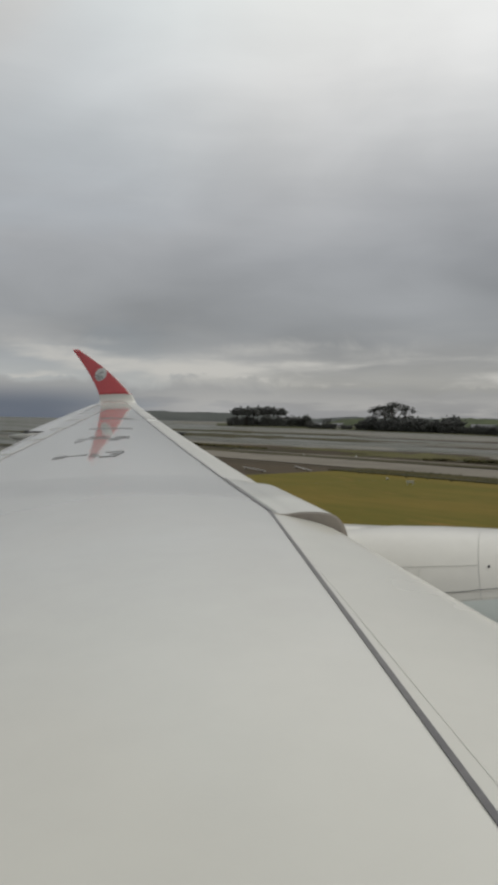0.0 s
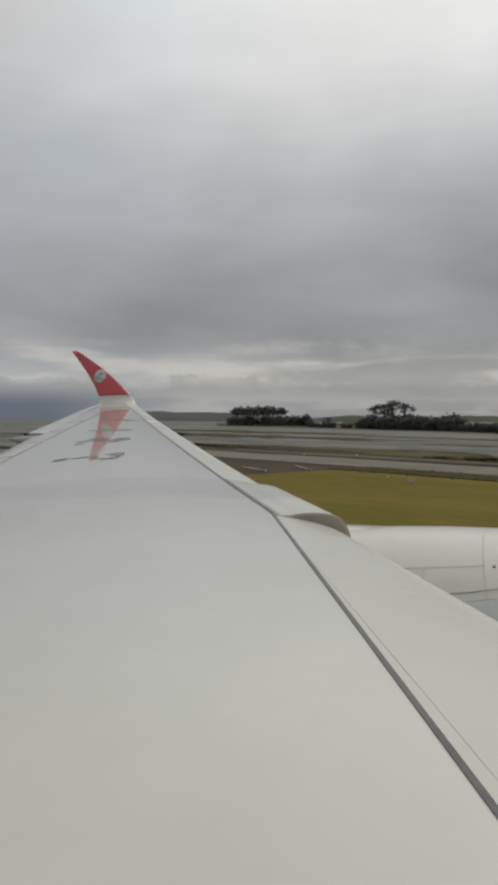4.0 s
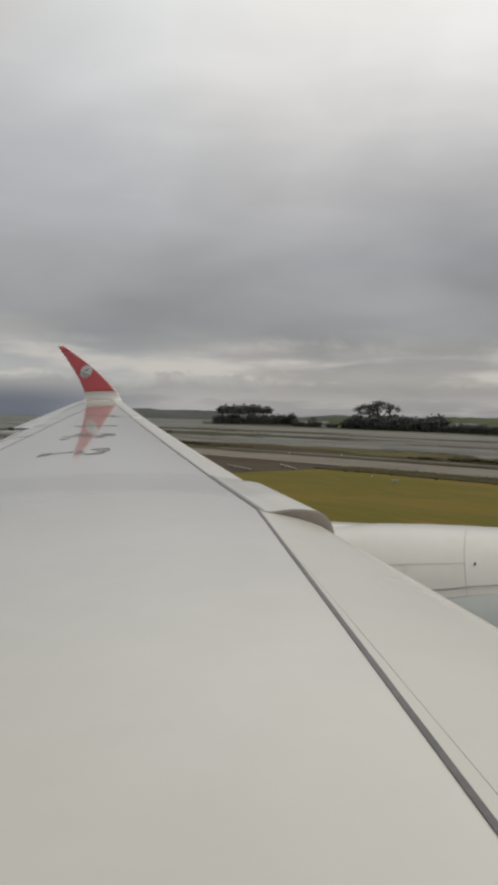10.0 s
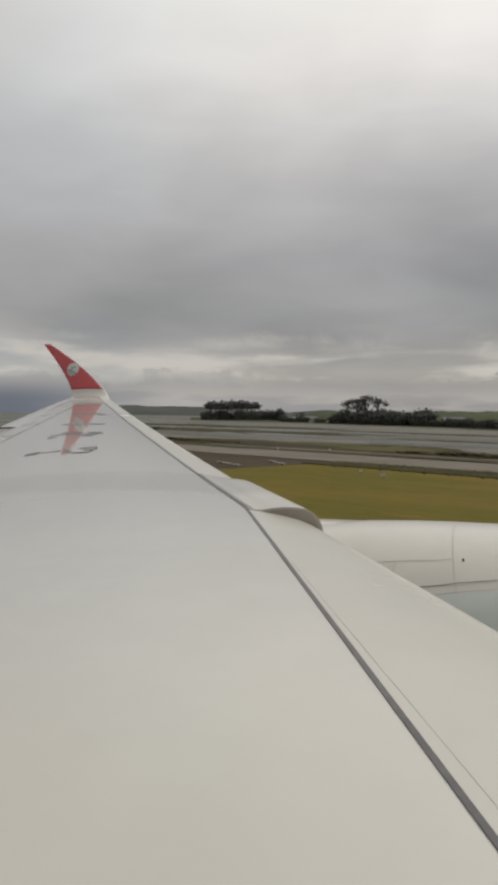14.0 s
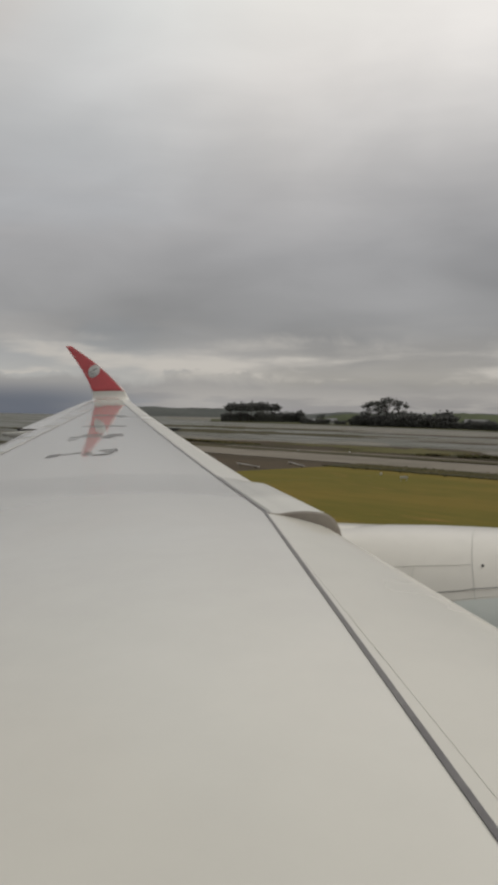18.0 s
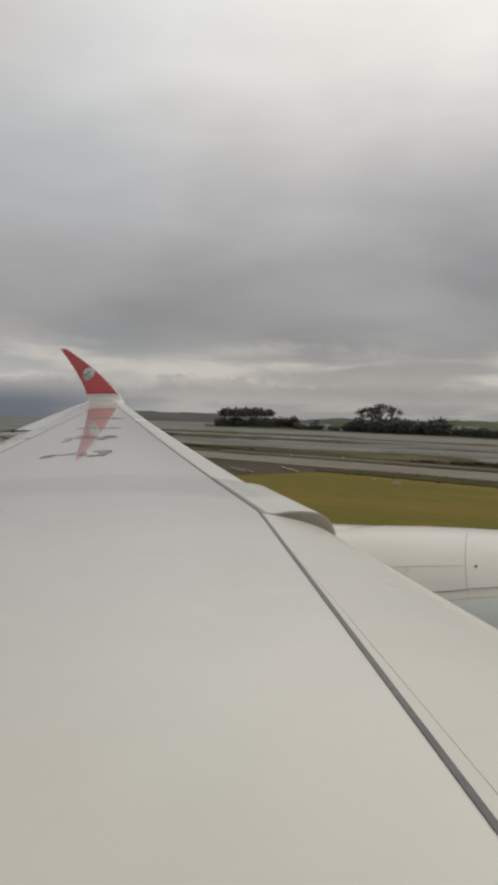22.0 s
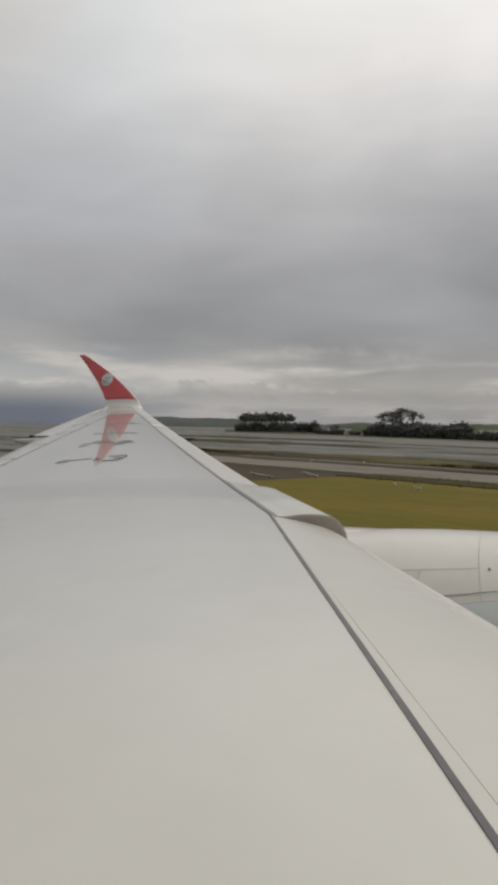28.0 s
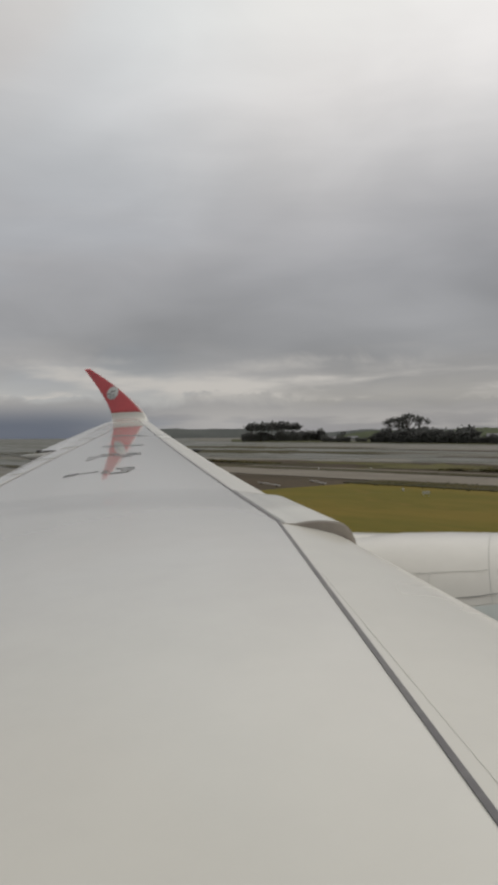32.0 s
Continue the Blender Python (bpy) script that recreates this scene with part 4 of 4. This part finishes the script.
def make_tree(kind, seed):
    r = random.Random(seed)
    tree = empty("tree")
    if kind == "pine":
        height, trunk_r, crown_r = r.uniform(14.6, 16.8), 0.42, r.uniform(4.6, 5.8)
    elif kind == "broad":
        height, trunk_r, crown_r = r.uniform(14, 17), 0.45, r.uniform(6.0, 7.5)
    else:
        height, trunk_r, crown_r = r.uniform(7.5, 10), 0.28, r.uniform(3.6, 4.8)
    rr = []
    for i in range(8):
        f = i / 7
        lean = 0.5 * math.sin(f * 2 + seed)
        rad = trunk_r * (1 - 0.75 * f) + (0.15 if i == 0 else 0)
        rr.append([Vector((lean * f + rad * math.cos(2 * math.pi * j / 8), 0.3 * lean * f + rad * math.sin(2 * math.pi * j / 8), height * 0.88 * f - (0.3 if i == 0 else 0))) for j in range(8)])
    mesh_object("trunk", *loft(rr), BARK, tree)
    bm = bmesh.new()
    pts = []
    for i in range(9):
        a = r.uniform(0, 2 * math.pi)
        if kind == "pine":
            z0, z1 = height * r.uniform(0.45, 0.8), height * r.uniform(0.82, 0.95)
        else:
            z0, z1 = height * r.uniform(0.25, 0.6), height * r.uniform(0.55, 0.95)
        d = crown_r * r.uniform(0.45, 0.95)
        tip = (d * math.cos(a), d * math.sin(a), z1)
        rod(bm, (0, 0, z0), tip, trunk_r * 0.4, 0.05, 6)
        pts.append(tip)
    part("limbs", bm, BARK, tree)
    out = []
    if kind == "pine":
        for tip in pts:
            for _ in range(10):
                out.append((tip[0] + r.gauss(0, 1.0), tip[1] + r.gauss(0, 1.0), tip[2] + r.gauss(-1.2, 0.8)))
        for _ in range(380):
            a, d = r.uniform(0, 2 * math.pi), crown_r * math.sqrt(r.random())
            edge = crown_r * (0.85 + 0.35 * noise.noise(Vector((2 * math.cos(a), 2 * math.sin(a), seed))))
            if d < edge:
                dome = math.sqrt(max(0.0, 1 - (d / edge) ** 2))
                lump = 1 + 0.25 * noise.noise(Vector((d * math.cos(a) / 2.0, d * math.sin(a) / 2.0, seed)))
                out.append((d * math.cos(a), d * math.sin(a), height * (0.54 + 0.50 * dome * lump * r.uniform(0.1, 1.0) ** 0.6)))
        v, f = clumps(out, 0.55, r, 0.62)
    elif kind == "broad":
        for tip in pts + [(0, 0, height * 0.9)] * 2:
            for _ in range(34):
                out.append((tip[0] + r.gauss(0, 1.25), tip[1] + r.gauss(0, 1.25), tip[2] + r.gauss(0.2, 0.7)))
        v, f = clumps(out, 0.42, r, 0.65)
    else:
        for tip in pts + [(0, 0, height * 0.8), (0, 0, height * 0.5), (0, 0, height * 0.3)]:
            for _ in range(22):
                out.append((tip[0] + r.gauss(0, 1.2), tip[1] + r.gauss(0, 1.2), max(0.5, tip[2] + r.gauss(-0.6, 1.2))))
        for _ in range(50):
            a, d = r.uniform(0, 2 * math.pi), crown_r * math.sqrt(r.random())
            out.append((d * math.cos(a), d * math.sin(a), r.uniform(0.4, height * 0.5)))
        v, f = clumps(out, 0.62, r, 0.8)
    mesh_object("crown", v, f, LEAF_GREY_HAZED if seed % 3 == 0 else LEAF_HAZED, tree, smooth=False)
    return tree


TREE_LABELS = {"pine": "tall dark pine with a flat crown on the shore", "broad": "broad old tree with an open dark crown",
               "low": "dense dark bushy tree in the shore belt"}
makers = {}
for kind in ("pine", "broad", "low"):
    for sd in range(3):
        makers[kind, sd] = None


def plant(kind, b, r, scale=1.0, z=0.6):
    sd = rng.randrange(3)
    p = bearing(b, r, z)
    if makers[kind, sd] is None:
        t = make_tree(kind, 10 * sd + len(kind))
        tagged(t, TREE_LABELS[kind], "tree", "trees of the shore belt")
        makers[kind, sd] = t
        t.location, t.rotation_euler, t.scale = p, (0, 0, rng.uniform(0, 6.28)), (scale,) * 3
    else:
        ob = copy_thing(makers[kind, sd], pose(*p, 0, 0, rng.uniform(0, 360)))
        ob.scale = (scale,) * 3


# a low wooded island out on the mudflats behind
ridge("hill_island", -66, -46, 820, 90, 3.5, SHORE, "low wooded island in the tidal water", 9, 0.6, 3.0)
for i in range(26):
    plant("low", -64.5 + 17 * i / 25 + rng.uniform(-0.3, 0.3), 850 + rng.uniform(-10, 30), rng.uniform(0.5, 1.0), 1.2)
# pine clump on the point
for i in range(9):
    plant("pine", -22.9 + 3.2 * i / 8 + rng.uniform(-0.1, 0.1), 840 + rng.uniform(-14, 30), 1.26 + 0.20 * math.sin(math.pi * (i + 1.5) / 11) + rng.uniform(-0.14, 0.10))
for i in range(24):
    plant("low", -23.5 + 6.1 * i / 23 + rng.uniform(-0.1, 0.1), 826 + rng.uniform(-8, 24), rng.uniform(0.55, 1.25) * (1.15 if i > 15 else 1.0))
# belt of bushes and trees along the shore
b = -17.6
while b < 14:
    r0 = shore_r(b)
    size = 0.5 if b < -13.6 else 1.0 if b < -6.6 else 0.58
    if rng.random() < (0.8 if size < 0.55 else 0.97):
        plant("low", b, r0 + rng.uniform(14, 40), rng.uniform(0.75, 1.15) * size)
    b += (0.20 if size == 1.0 else 0.26) * (760 / (r0 + 300)) * rng.uniform(0.7, 1.25)
for bb, sc in ((-12.6, 1.12), (-12.0, 1.25), (-11.4, 1.3), (-10.5, 1.12), (-7.2, 0.72), (-16.2, 0.6), (-1.4, 0.6)):
    plant("broad", bb, shore_r(bb) + 35, sc)


def scrub(name, spots, size, mat, label, flat=0.7, seed=1):
    r = random.Random(seed)
    v, f = clumps(spots, size, r, flat)
    tagged(mesh_object(name, v, f, mat, None, smooth=False), label, name, kind="stuff")


# hedges and bushes on the green hill
spots = []
for k in range(5):
    b0 = -11 + 4.2 * k
    for i in range(60):
        f = i / 60
        bb = b0 + 5.0 * f + 0.25 * math.sin(i)
        rr0 = 1010 + 130 * f + 25 * k
        spots.append(bearing(bb, rr0, 5.5 + 9 * f + rng.uniform(-1, 1)))
scrub("hedge", spots, 2.6, LEAF_HAZED, "dark hedges on the green hill", 0.7, 3)
spots = []
for cu, cw, lu, lw in ((-66, 110, 12, 1.6), (-150, 112, 27, 1.8), (-20, 112, 14, 1.2), (-240, 124, 40, 2.0)):
    for i in range(int(lu * 34)):
        u = rng.uniform(-1, 1)
        if noise.noise(Vector((cu + u * 3.1, 2.0, 0))) > -0.25:
            spots.append(at(cu + lu * u, cw + lw * rng.uniform(-1, 1), 0.2 + 0.35 * (1 - u * u) * rng.random()))
scrub("shrubs", spots, 0.38, TUFT, "dark low marsh shrubs beside the road", 0.5, 5)
spots = [at(rng.uniform(-64, 60), 75.4 + rng.gauss(0, 1.6), 0.16) for _ in range(9000)]
scrub("weeds", spots, 0.17, TUFT, "weeds along the road bank", 0.5, 6)


def tufts(name, count, u0, u1, w0, w1, mat, label, seed, h):
    """Loose blades of grass in small tufts."""
    r = random.Random(seed)
    verts, faces = [], []
    for _ in range(count):
        p = at(r.uniform(u0, u1), r.uniform(w0, w1), 0.08)
        for _ in range(4):
            a, k = r.uniform(0, 6.28), len(verts)
            hh, wd, ln = h * r.uniform(0.5, 1.3), 0.05, r.uniform(0.05, 0.25)
            dx, dy = math.cos(a), math.sin(a)
            verts += [(p.x - dy * wd, p.y + dx * wd, p.z), (p.x + dy * wd, p.y - dx * wd, p.z), (p.x + dx * ln, p.y + dy * ln, p.z + hh)]
            faces.append((k, k + 1, k + 2))
    tagged(mesh_object(name, verts, faces, mat, None, smooth=False), label, "grass", kind="stuff")


tufts("grass_tufts", 12000, -50, 60, 30, 70, DRY_TUFT, "straw-coloured tufts in the mown grass", 9, 0.03)


# ---- things on the field and shore ----
def marker_board(u, w, width, turn):
    p = at(u, w, 0.1)
    board = empty("marker_board")
    bm = box(bmesh.new(), (width, 0.08, 0.22), (0, 0, 0.33), 0.015)
    part("panel", bm, LINE_WHITE, board)
    for sx in (-0.35, 0.35):
        part("post", rod(bmesh.new(), (sx * width, 0, 0), (sx * width, 0, 0.25), 0.03, 0.03, 8), BARE, board)
    board.matrix_basis = pose(*p, 0, 0, turn)
    tagged(board, "white marker board on two short posts in the grass", "sign", "airfield markers")


marker_board(-46, 62.0, 0.75, 20)


def house(b, r, w, d, h, turn, z=0.8, label="white rendered house with a grey roof on the shore"):
    hs = empty("house")
    part("wall", box(bmesh.new(), (w, d, h), (0, 0, h / 2), 0.04), HOUSE_WALL, hs)
    rise = d * 0.28
    v = []
    for sx in (-1, 1):
        x = sx * (w / 2 + 0.35)
        for yy, zz in ((-d / 2 - 0.4, h - 0.1), (0, h + rise), (d / 2 + 0.4, h - 0.1), (d / 2 + 0.4, h + 0.08), (0, h + rise + 0.2), (-d / 2 - 0.4, h + 0.08)):
            v.append((x, yy, zz))
    f = [(0, 1, 2, 3, 4, 5), (11, 10, 9, 8, 7, 6)] + [(i, 6 + i, 6 + (i + 1) % 6, (i + 1) % 6) for i in range(6)]
    mesh_object("roof", v, f, ROOF_GREY, hs, smooth=False)
    n = max(2, int(w / 3))
    for i in range(n):
        x = -w / 2 + (i + 0.5) * w / n
        win = part("window", box(bmesh.new(), (1.2, 0.12, 1.3), (x, -d / 2 - 0.03, h * 0.55), 0.02), HOUSE_WALL, hs)
        part("pane", box(bmesh.new(), (1.0, 0.06, 1.1), (x, -d / 2 - 0.09, h * 0.55)), GLASS, win)
    hs.matrix_basis = pose(*bearing(b, r, z), 0, 0, -b + turn)
    tagged(hs, label, "house", "buildings behind the shore")


house(-5.0, 520, 15, 9, 3.4, 8, 0.9, "long white farm shed with a grey roof")
house(-7.4, 545, 9, 7, 3.2, -15)
house(-15.4, 720, 9, 7, 3.0, 10)
house(-16.9, 765, 8, 6, 2.8, 20)


def cone_marker(u, w):
    p = at(u, w, 0.08)
    ob = empty("field_light")
    part("base", rod(bmesh.new(), (0, 0, 0), (0, 0, 0.06), 0.16, 0.15, 14), DARK, ob)
    part("body", rod(bmesh.new(), (0, 0, 0.06), (0, 0, 0.30), 0.11, 0.07, 14), LINE_WHITE, ob)
    ob.matrix_basis = pose(*p)
    tagged(ob, "small white airfield light on a dark base", "light", "airfield lights")


for cu, cw in ((-52, 66), (-19, 66), (14, 66), (-96, 98), (-89, 104)):
    cone_marker(cu, cw)


def field_sign(u, w, turn):
    """A lit guidance sign: an orange panel beside a blank white one, on short legs."""
    ob = empty("guidance_sign")
    part("orange_panel", box(bmesh.new(), (1.5, 0.2, 0.75), (-0.78, 0, 0.62), 0.02), SIGN_ORANGE, ob, "orange sign panel")
    part("white_panel", box(bmesh.new(), (2.4, 0.2, 0.75), (1.2, 0, 0.62), 0.02), LINE_WHITE, ob, "blank white sign panel")
    for sx in (-1.2, -0.3, 0.4, 2.0):
        part("leg", rod(bmesh.new(), (sx, 0, 0), (sx, 0, 0.28), 0.04, 0.04, 8), DARK, ob)
    ob.matrix_basis = pose(*at(u, w, 0.1), 0, 0, turn)
    tagged(ob, "orange and white guidance sign standing in the grass", "sign")


def equipment_box(u, w, turn):
    """A dark cabinet on a slab, with a flat overhanging lid."""
    ob = empty("equipment_cabinet")
    part("slab", box(bmesh.new(), (2.6, 1.6, 0.16), (0, 0, 0.06), 0.02), CONCRETE, ob)
    part("body", box(bmesh.new(), (2.0, 1.0, 0.95), (0, 0, 0.61), 0.03), DARK, ob)
    part("lid", box(bmesh.new(), (2.3, 1.25, 0.09), (0, 0, 1.13), 0.02), ROOF_GREY, ob)
    for sx in (-0.5, 0.5):
        part("door", box(bmesh.new(), (0.86, 0.04, 0.8), (sx, -0.515, 0.6), 0.01), DARK, ob)
    ob.matrix_basis = pose(*at(u, w, 0.1), 0, 0, turn)
    tagged(ob, "dark equipment cabinet on a slab in the mown grass", "cabinet")


field_sign(120, 52, LIE)
equipment_box(70, 62, LIE)


def concrete_beam(a, b):
    """A pale concrete sill lying on the mud, on two low blocks."""
    ob = empty("concrete_beam")
    d = (Vector(b) - Vector(a)).length
    part("beam", box(bmesh.new(), (d * 1.15, 0.13, 0.07), (0, 0, 0.215), 0.01), LINE_WHITE, ob, "pale weathered concrete beam")
    for sx in (-0.4, 0.4):
        part("block", box(bmesh.new(), (0.3, 0.2, 0.20), (sx * d, 0, 0.08), 0.01), CONCRETE, ob)
    mid = (Vector(a) + Vector(b)) / 2
    p = at(mid.x, mid.y, 0.06)
    turn = math.degrees(math.atan2(b[1] - a[1], b[0] - a[0])) + LIE
    ob.matrix_basis = pose(*p, 0, 0, turn)
    tagged(ob, "pale concrete beam lying on the dark mud", "beam", "beams at the end of the grass")


concrete_beam((-72.5, 63.4), (-66.5, 61.2))
concrete_beam((-71.0, 71.0), (-65.0, 67.4))


# ---- the airfield further ahead ----
apron = tagged(mesh_object("apron", *loft([[Vector((x, 60, 0.05)), Vector((x, 60, 0.24)), Vector((x, 330, 0.24)), Vector((x, 330, 0.05))] for x in (170, 400, 700)], closed=False), CONCRETE, None, smooth=False),
               "pale concrete apron with parked aircraft", "apron", kind="structure")
taxiway = tagged(mesh_object("taxiway", *loft([[Vector((x, 27, 0.05)), Vector((x, 27, 0.16)), Vector((x, 60.0, 0.16)), Vector((x, 60.0, 0.05))] for x in (180, 235)], closed=False), ASPHALT, None, smooth=False),
                 "dark asphalt taxiway with painted bars", "taxiway", kind="structure")
for i in range(6):
    mesh_object("painted_bar", *loft([[Vector((x, 32 + 4.5 * i, 0.1)), Vector((x, 32 + 4.5 * i, 0.168)), Vector((x, 32.7 + 4.5 * i, 0.168)), Vector((x, 32.7 + 4.5 * i, 0.1))] for x in (192, 224)], closed=False), LINE_WHITE, taxiway, smooth=False)
for x in (187, 229):
    mesh_object("painted_edge", *loft([[Vector((x, 28, 0.1)), Vector((x, 28, 0.168)), Vector((x + 0.9, 28, 0.168)), Vector((x + 0.9, 28, 0.1))], [Vector((x, 59, 0.1)), Vector((x, 59, 0.168)), Vector((x + 0.9, 59, 0.168)), Vector((x + 0.9, 59, 0.1))]], closed=False), LINE_YELLOW, taxiway, smooth=False)


def tube(stations, sides=20):
    return loft([[Vector((x, ry * math.cos(2 * math.pi * j / sides), z + rz * math.sin(2 * math.pi * j / sides))) for j in range(sides)] for x, z, ry, rz in stations])


def slab_wing(root_x, root_c, tip_x, tip_c, y0, y1, z0, z1, t, vertical=False):
    """A thin lofted aerofoil from root to tip."""
    rr = []
    for f in (0, 0.35, 0.7, 1):
        xa, c = root_x + (tip_x - root_x) * f, root_c + (tip_c - root_c) * f
        y, z = y0 + (y1 - y0) * f, z0 + (z1 - z0) * f
        ring = []
        for s, k in ((0, 0), (0.08, 0.7), (0.3, 1), (0.65, 0.6), (1, 0.05), (0.65, -0.5), (0.3, -0.8), (0.08, -0.6)):
            o = k * t * c / 2
            ring.append(Vector((xa - s * c, y + (o if vertical else 0), z + (0 if vertical else o))))
        rr.append(ring)
    return loft(rr)


def light_aircraft():
    ob = empty("light_aircraft")
    v, f = tube([(2.2, 1.25, 0.15, 0.15), (2.0, 1.25, 0.4, 0.4), (0.8, 1.35, 0.55, 0.6), (-0.4, 1.5, 0.58, 0.75), (-1.8, 1.45, 0.45, 0.5), (-5.2, 1.6, 0.1, 0.16)])
    mesh_object("fuselage", v, f, PLANE_WHITE, ob)
    for sy in (-1, 1):
        mesh_object("wing", *slab_wing(0.6, 1.6, 0.4, 1.1, 0, sy * 5.5, 2.25, 2.4, 0.12), PLANE_WHITE, ob)
        mesh_object("tailplane", *slab_wing(-4.5, 1.0, -4.7, 0.7, 0, sy * 1.7, 1.65, 1.65, 0.1), PLANE_WHITE, ob)
        part("strut", rod(bmesh.new(), (0.2, sy * 0.5, 1.1), (0.1, sy * 2.6, 2.28), 0.04, 0.04, 8), PLANE_WHITE, ob)
        part("gear_leg", rod(bmesh.new(), (-0.2, sy * 0.4, 0.9), (-0.2, sy * 1.15, 0.25), 0.05, 0.04, 8), BARE, ob)
        part("wheel", rod(bmesh.new(), (-0.2, sy * 1.08, 0.24), (-0.2, sy * 1.24, 0.24), 0.24, 0.24, 16), TYRE, ob)
    mesh_object("fin", *slab_wing(-4.1, 1.4, -4.9, 0.7, 0, 0, 1.7, 3.1, 0.1, True), PLANE_RED, ob)
    part("nose_wheel", rod(bmesh.new(), (1.6, -0.08, 0.22), (1.6, 0.08, 0.22), 0.22, 0.22, 16), TYRE, ob)
    part("nose_leg", rod(bmesh.new(), (1.6, 0, 0.25), (1.5, 0, 1.0), 0.04, 0.05, 8), BARE, ob)
    part("propeller", box(bmesh.new(), (0.06, 0.12, 1.8), (2.28, 0, 1.25), 0.02), DARK, ob)
    part("windscreen", box(bmesh.new(), (0.9, 1.02, 0.42), (0.1, 0, 1.9), 0.1), GLASS, ob)
    return tagged(ob, "small white high-wing propeller aircraft on the apron", "aircraft", "parked light aircraft")


la = light_aircraft()
la.matrix_basis = pose(205, 95, 0.24, 0, 0, -70)
for x, y, a in ((262, 190, 20), (300, 205, 15), (330, 190, 200)):
    copy_thing(la, pose(x, y, 0.24, 0, 0, a))


def far_airliner():
    ob = empty("regional_airliner")
    v, f = tube([(18.5, 3.4, 0.2, 0.2), (17.6, 3.5, 1.1, 1.1), (15, 3.8, 1.8, 1.8), (10, 3.9, 1.95, 1.95), (-10, 3.9, 1.95, 1.95), (-15, 4.4, 1.2, 1.3), (-19, 4.9, 0.25, 0.3)], 28)
    mesh_object("fuselage", v, f, PLANE_WHITE, ob)
    for sy in (-1, 1):
        mesh_object("wing", *slab_wing(4, 6.5, -5.0, 1.6, 0, sy * 17, 3.0, 4.3, 0.11), PLANE_WHITE, ob)
        mesh_object("tailplane", *slab_wing(-14.5, 3.6, -17.6, 1.5, 0, sy * 6.2, 4.9, 5.4, 0.1), PLANE_WHITE, ob)
        e, f2 = tube([(5.6, 2.0, 0.9, 0.9), (5.2, 2.0, 1.05, 1.05), (3.0, 2.0, 1.0, 1.0), (1.2, 2.0, 0.6, 0.6)])
        mesh_object("engine", [p + Vector((0, sy * 5.8, -0.05)) for p in e], f2, PLANE_RED, ob)
        part("gear_leg", rod(bmesh.new(), (-1.5, sy * 3.6, 2.6), (-1.5, sy * 3.6, 0.6), 0.16, 0.13, 10), BARE, ob)
        part("wheel", rod(bmesh.new(), (-1.5, sy * 3.35, 0.57), (-1.5, sy * 3.85, 0.57), 0.57, 0.57, 20), TYRE, ob)
    mesh_object("fin", *slab_wing(-12.0, 5.6, -17.5, 2.2, 0, 0, 5.2, 11.6, 0.1, True), PLANE_RED, ob)
    part("nose_leg", rod(bmesh.new(), (14.2, 0, 2.4), (14.2, 0, 0.4), 0.1, 0.1, 10), BARE, ob)
    part("nose_wheel", rod(bmesh.new(), (14.2, -0.25, 0.4), (14.2, 0.25, 0.4), 0.4, 0.4, 18), TYRE, ob)
    ob.matrix_basis = pose(380, 235, 0.24, 0, 0, 215)
    tagged(ob, "white and red twin-jet airliner parked on the apron", "airliner")


far_airliner()
house(38, 640, 60, 30, 9, 0, 0.1, "large white hangar with a grey roof beside the apron")
house(46, 720, 45, 18, 6, 4, 0.1, "long white terminal building with a grey roof")
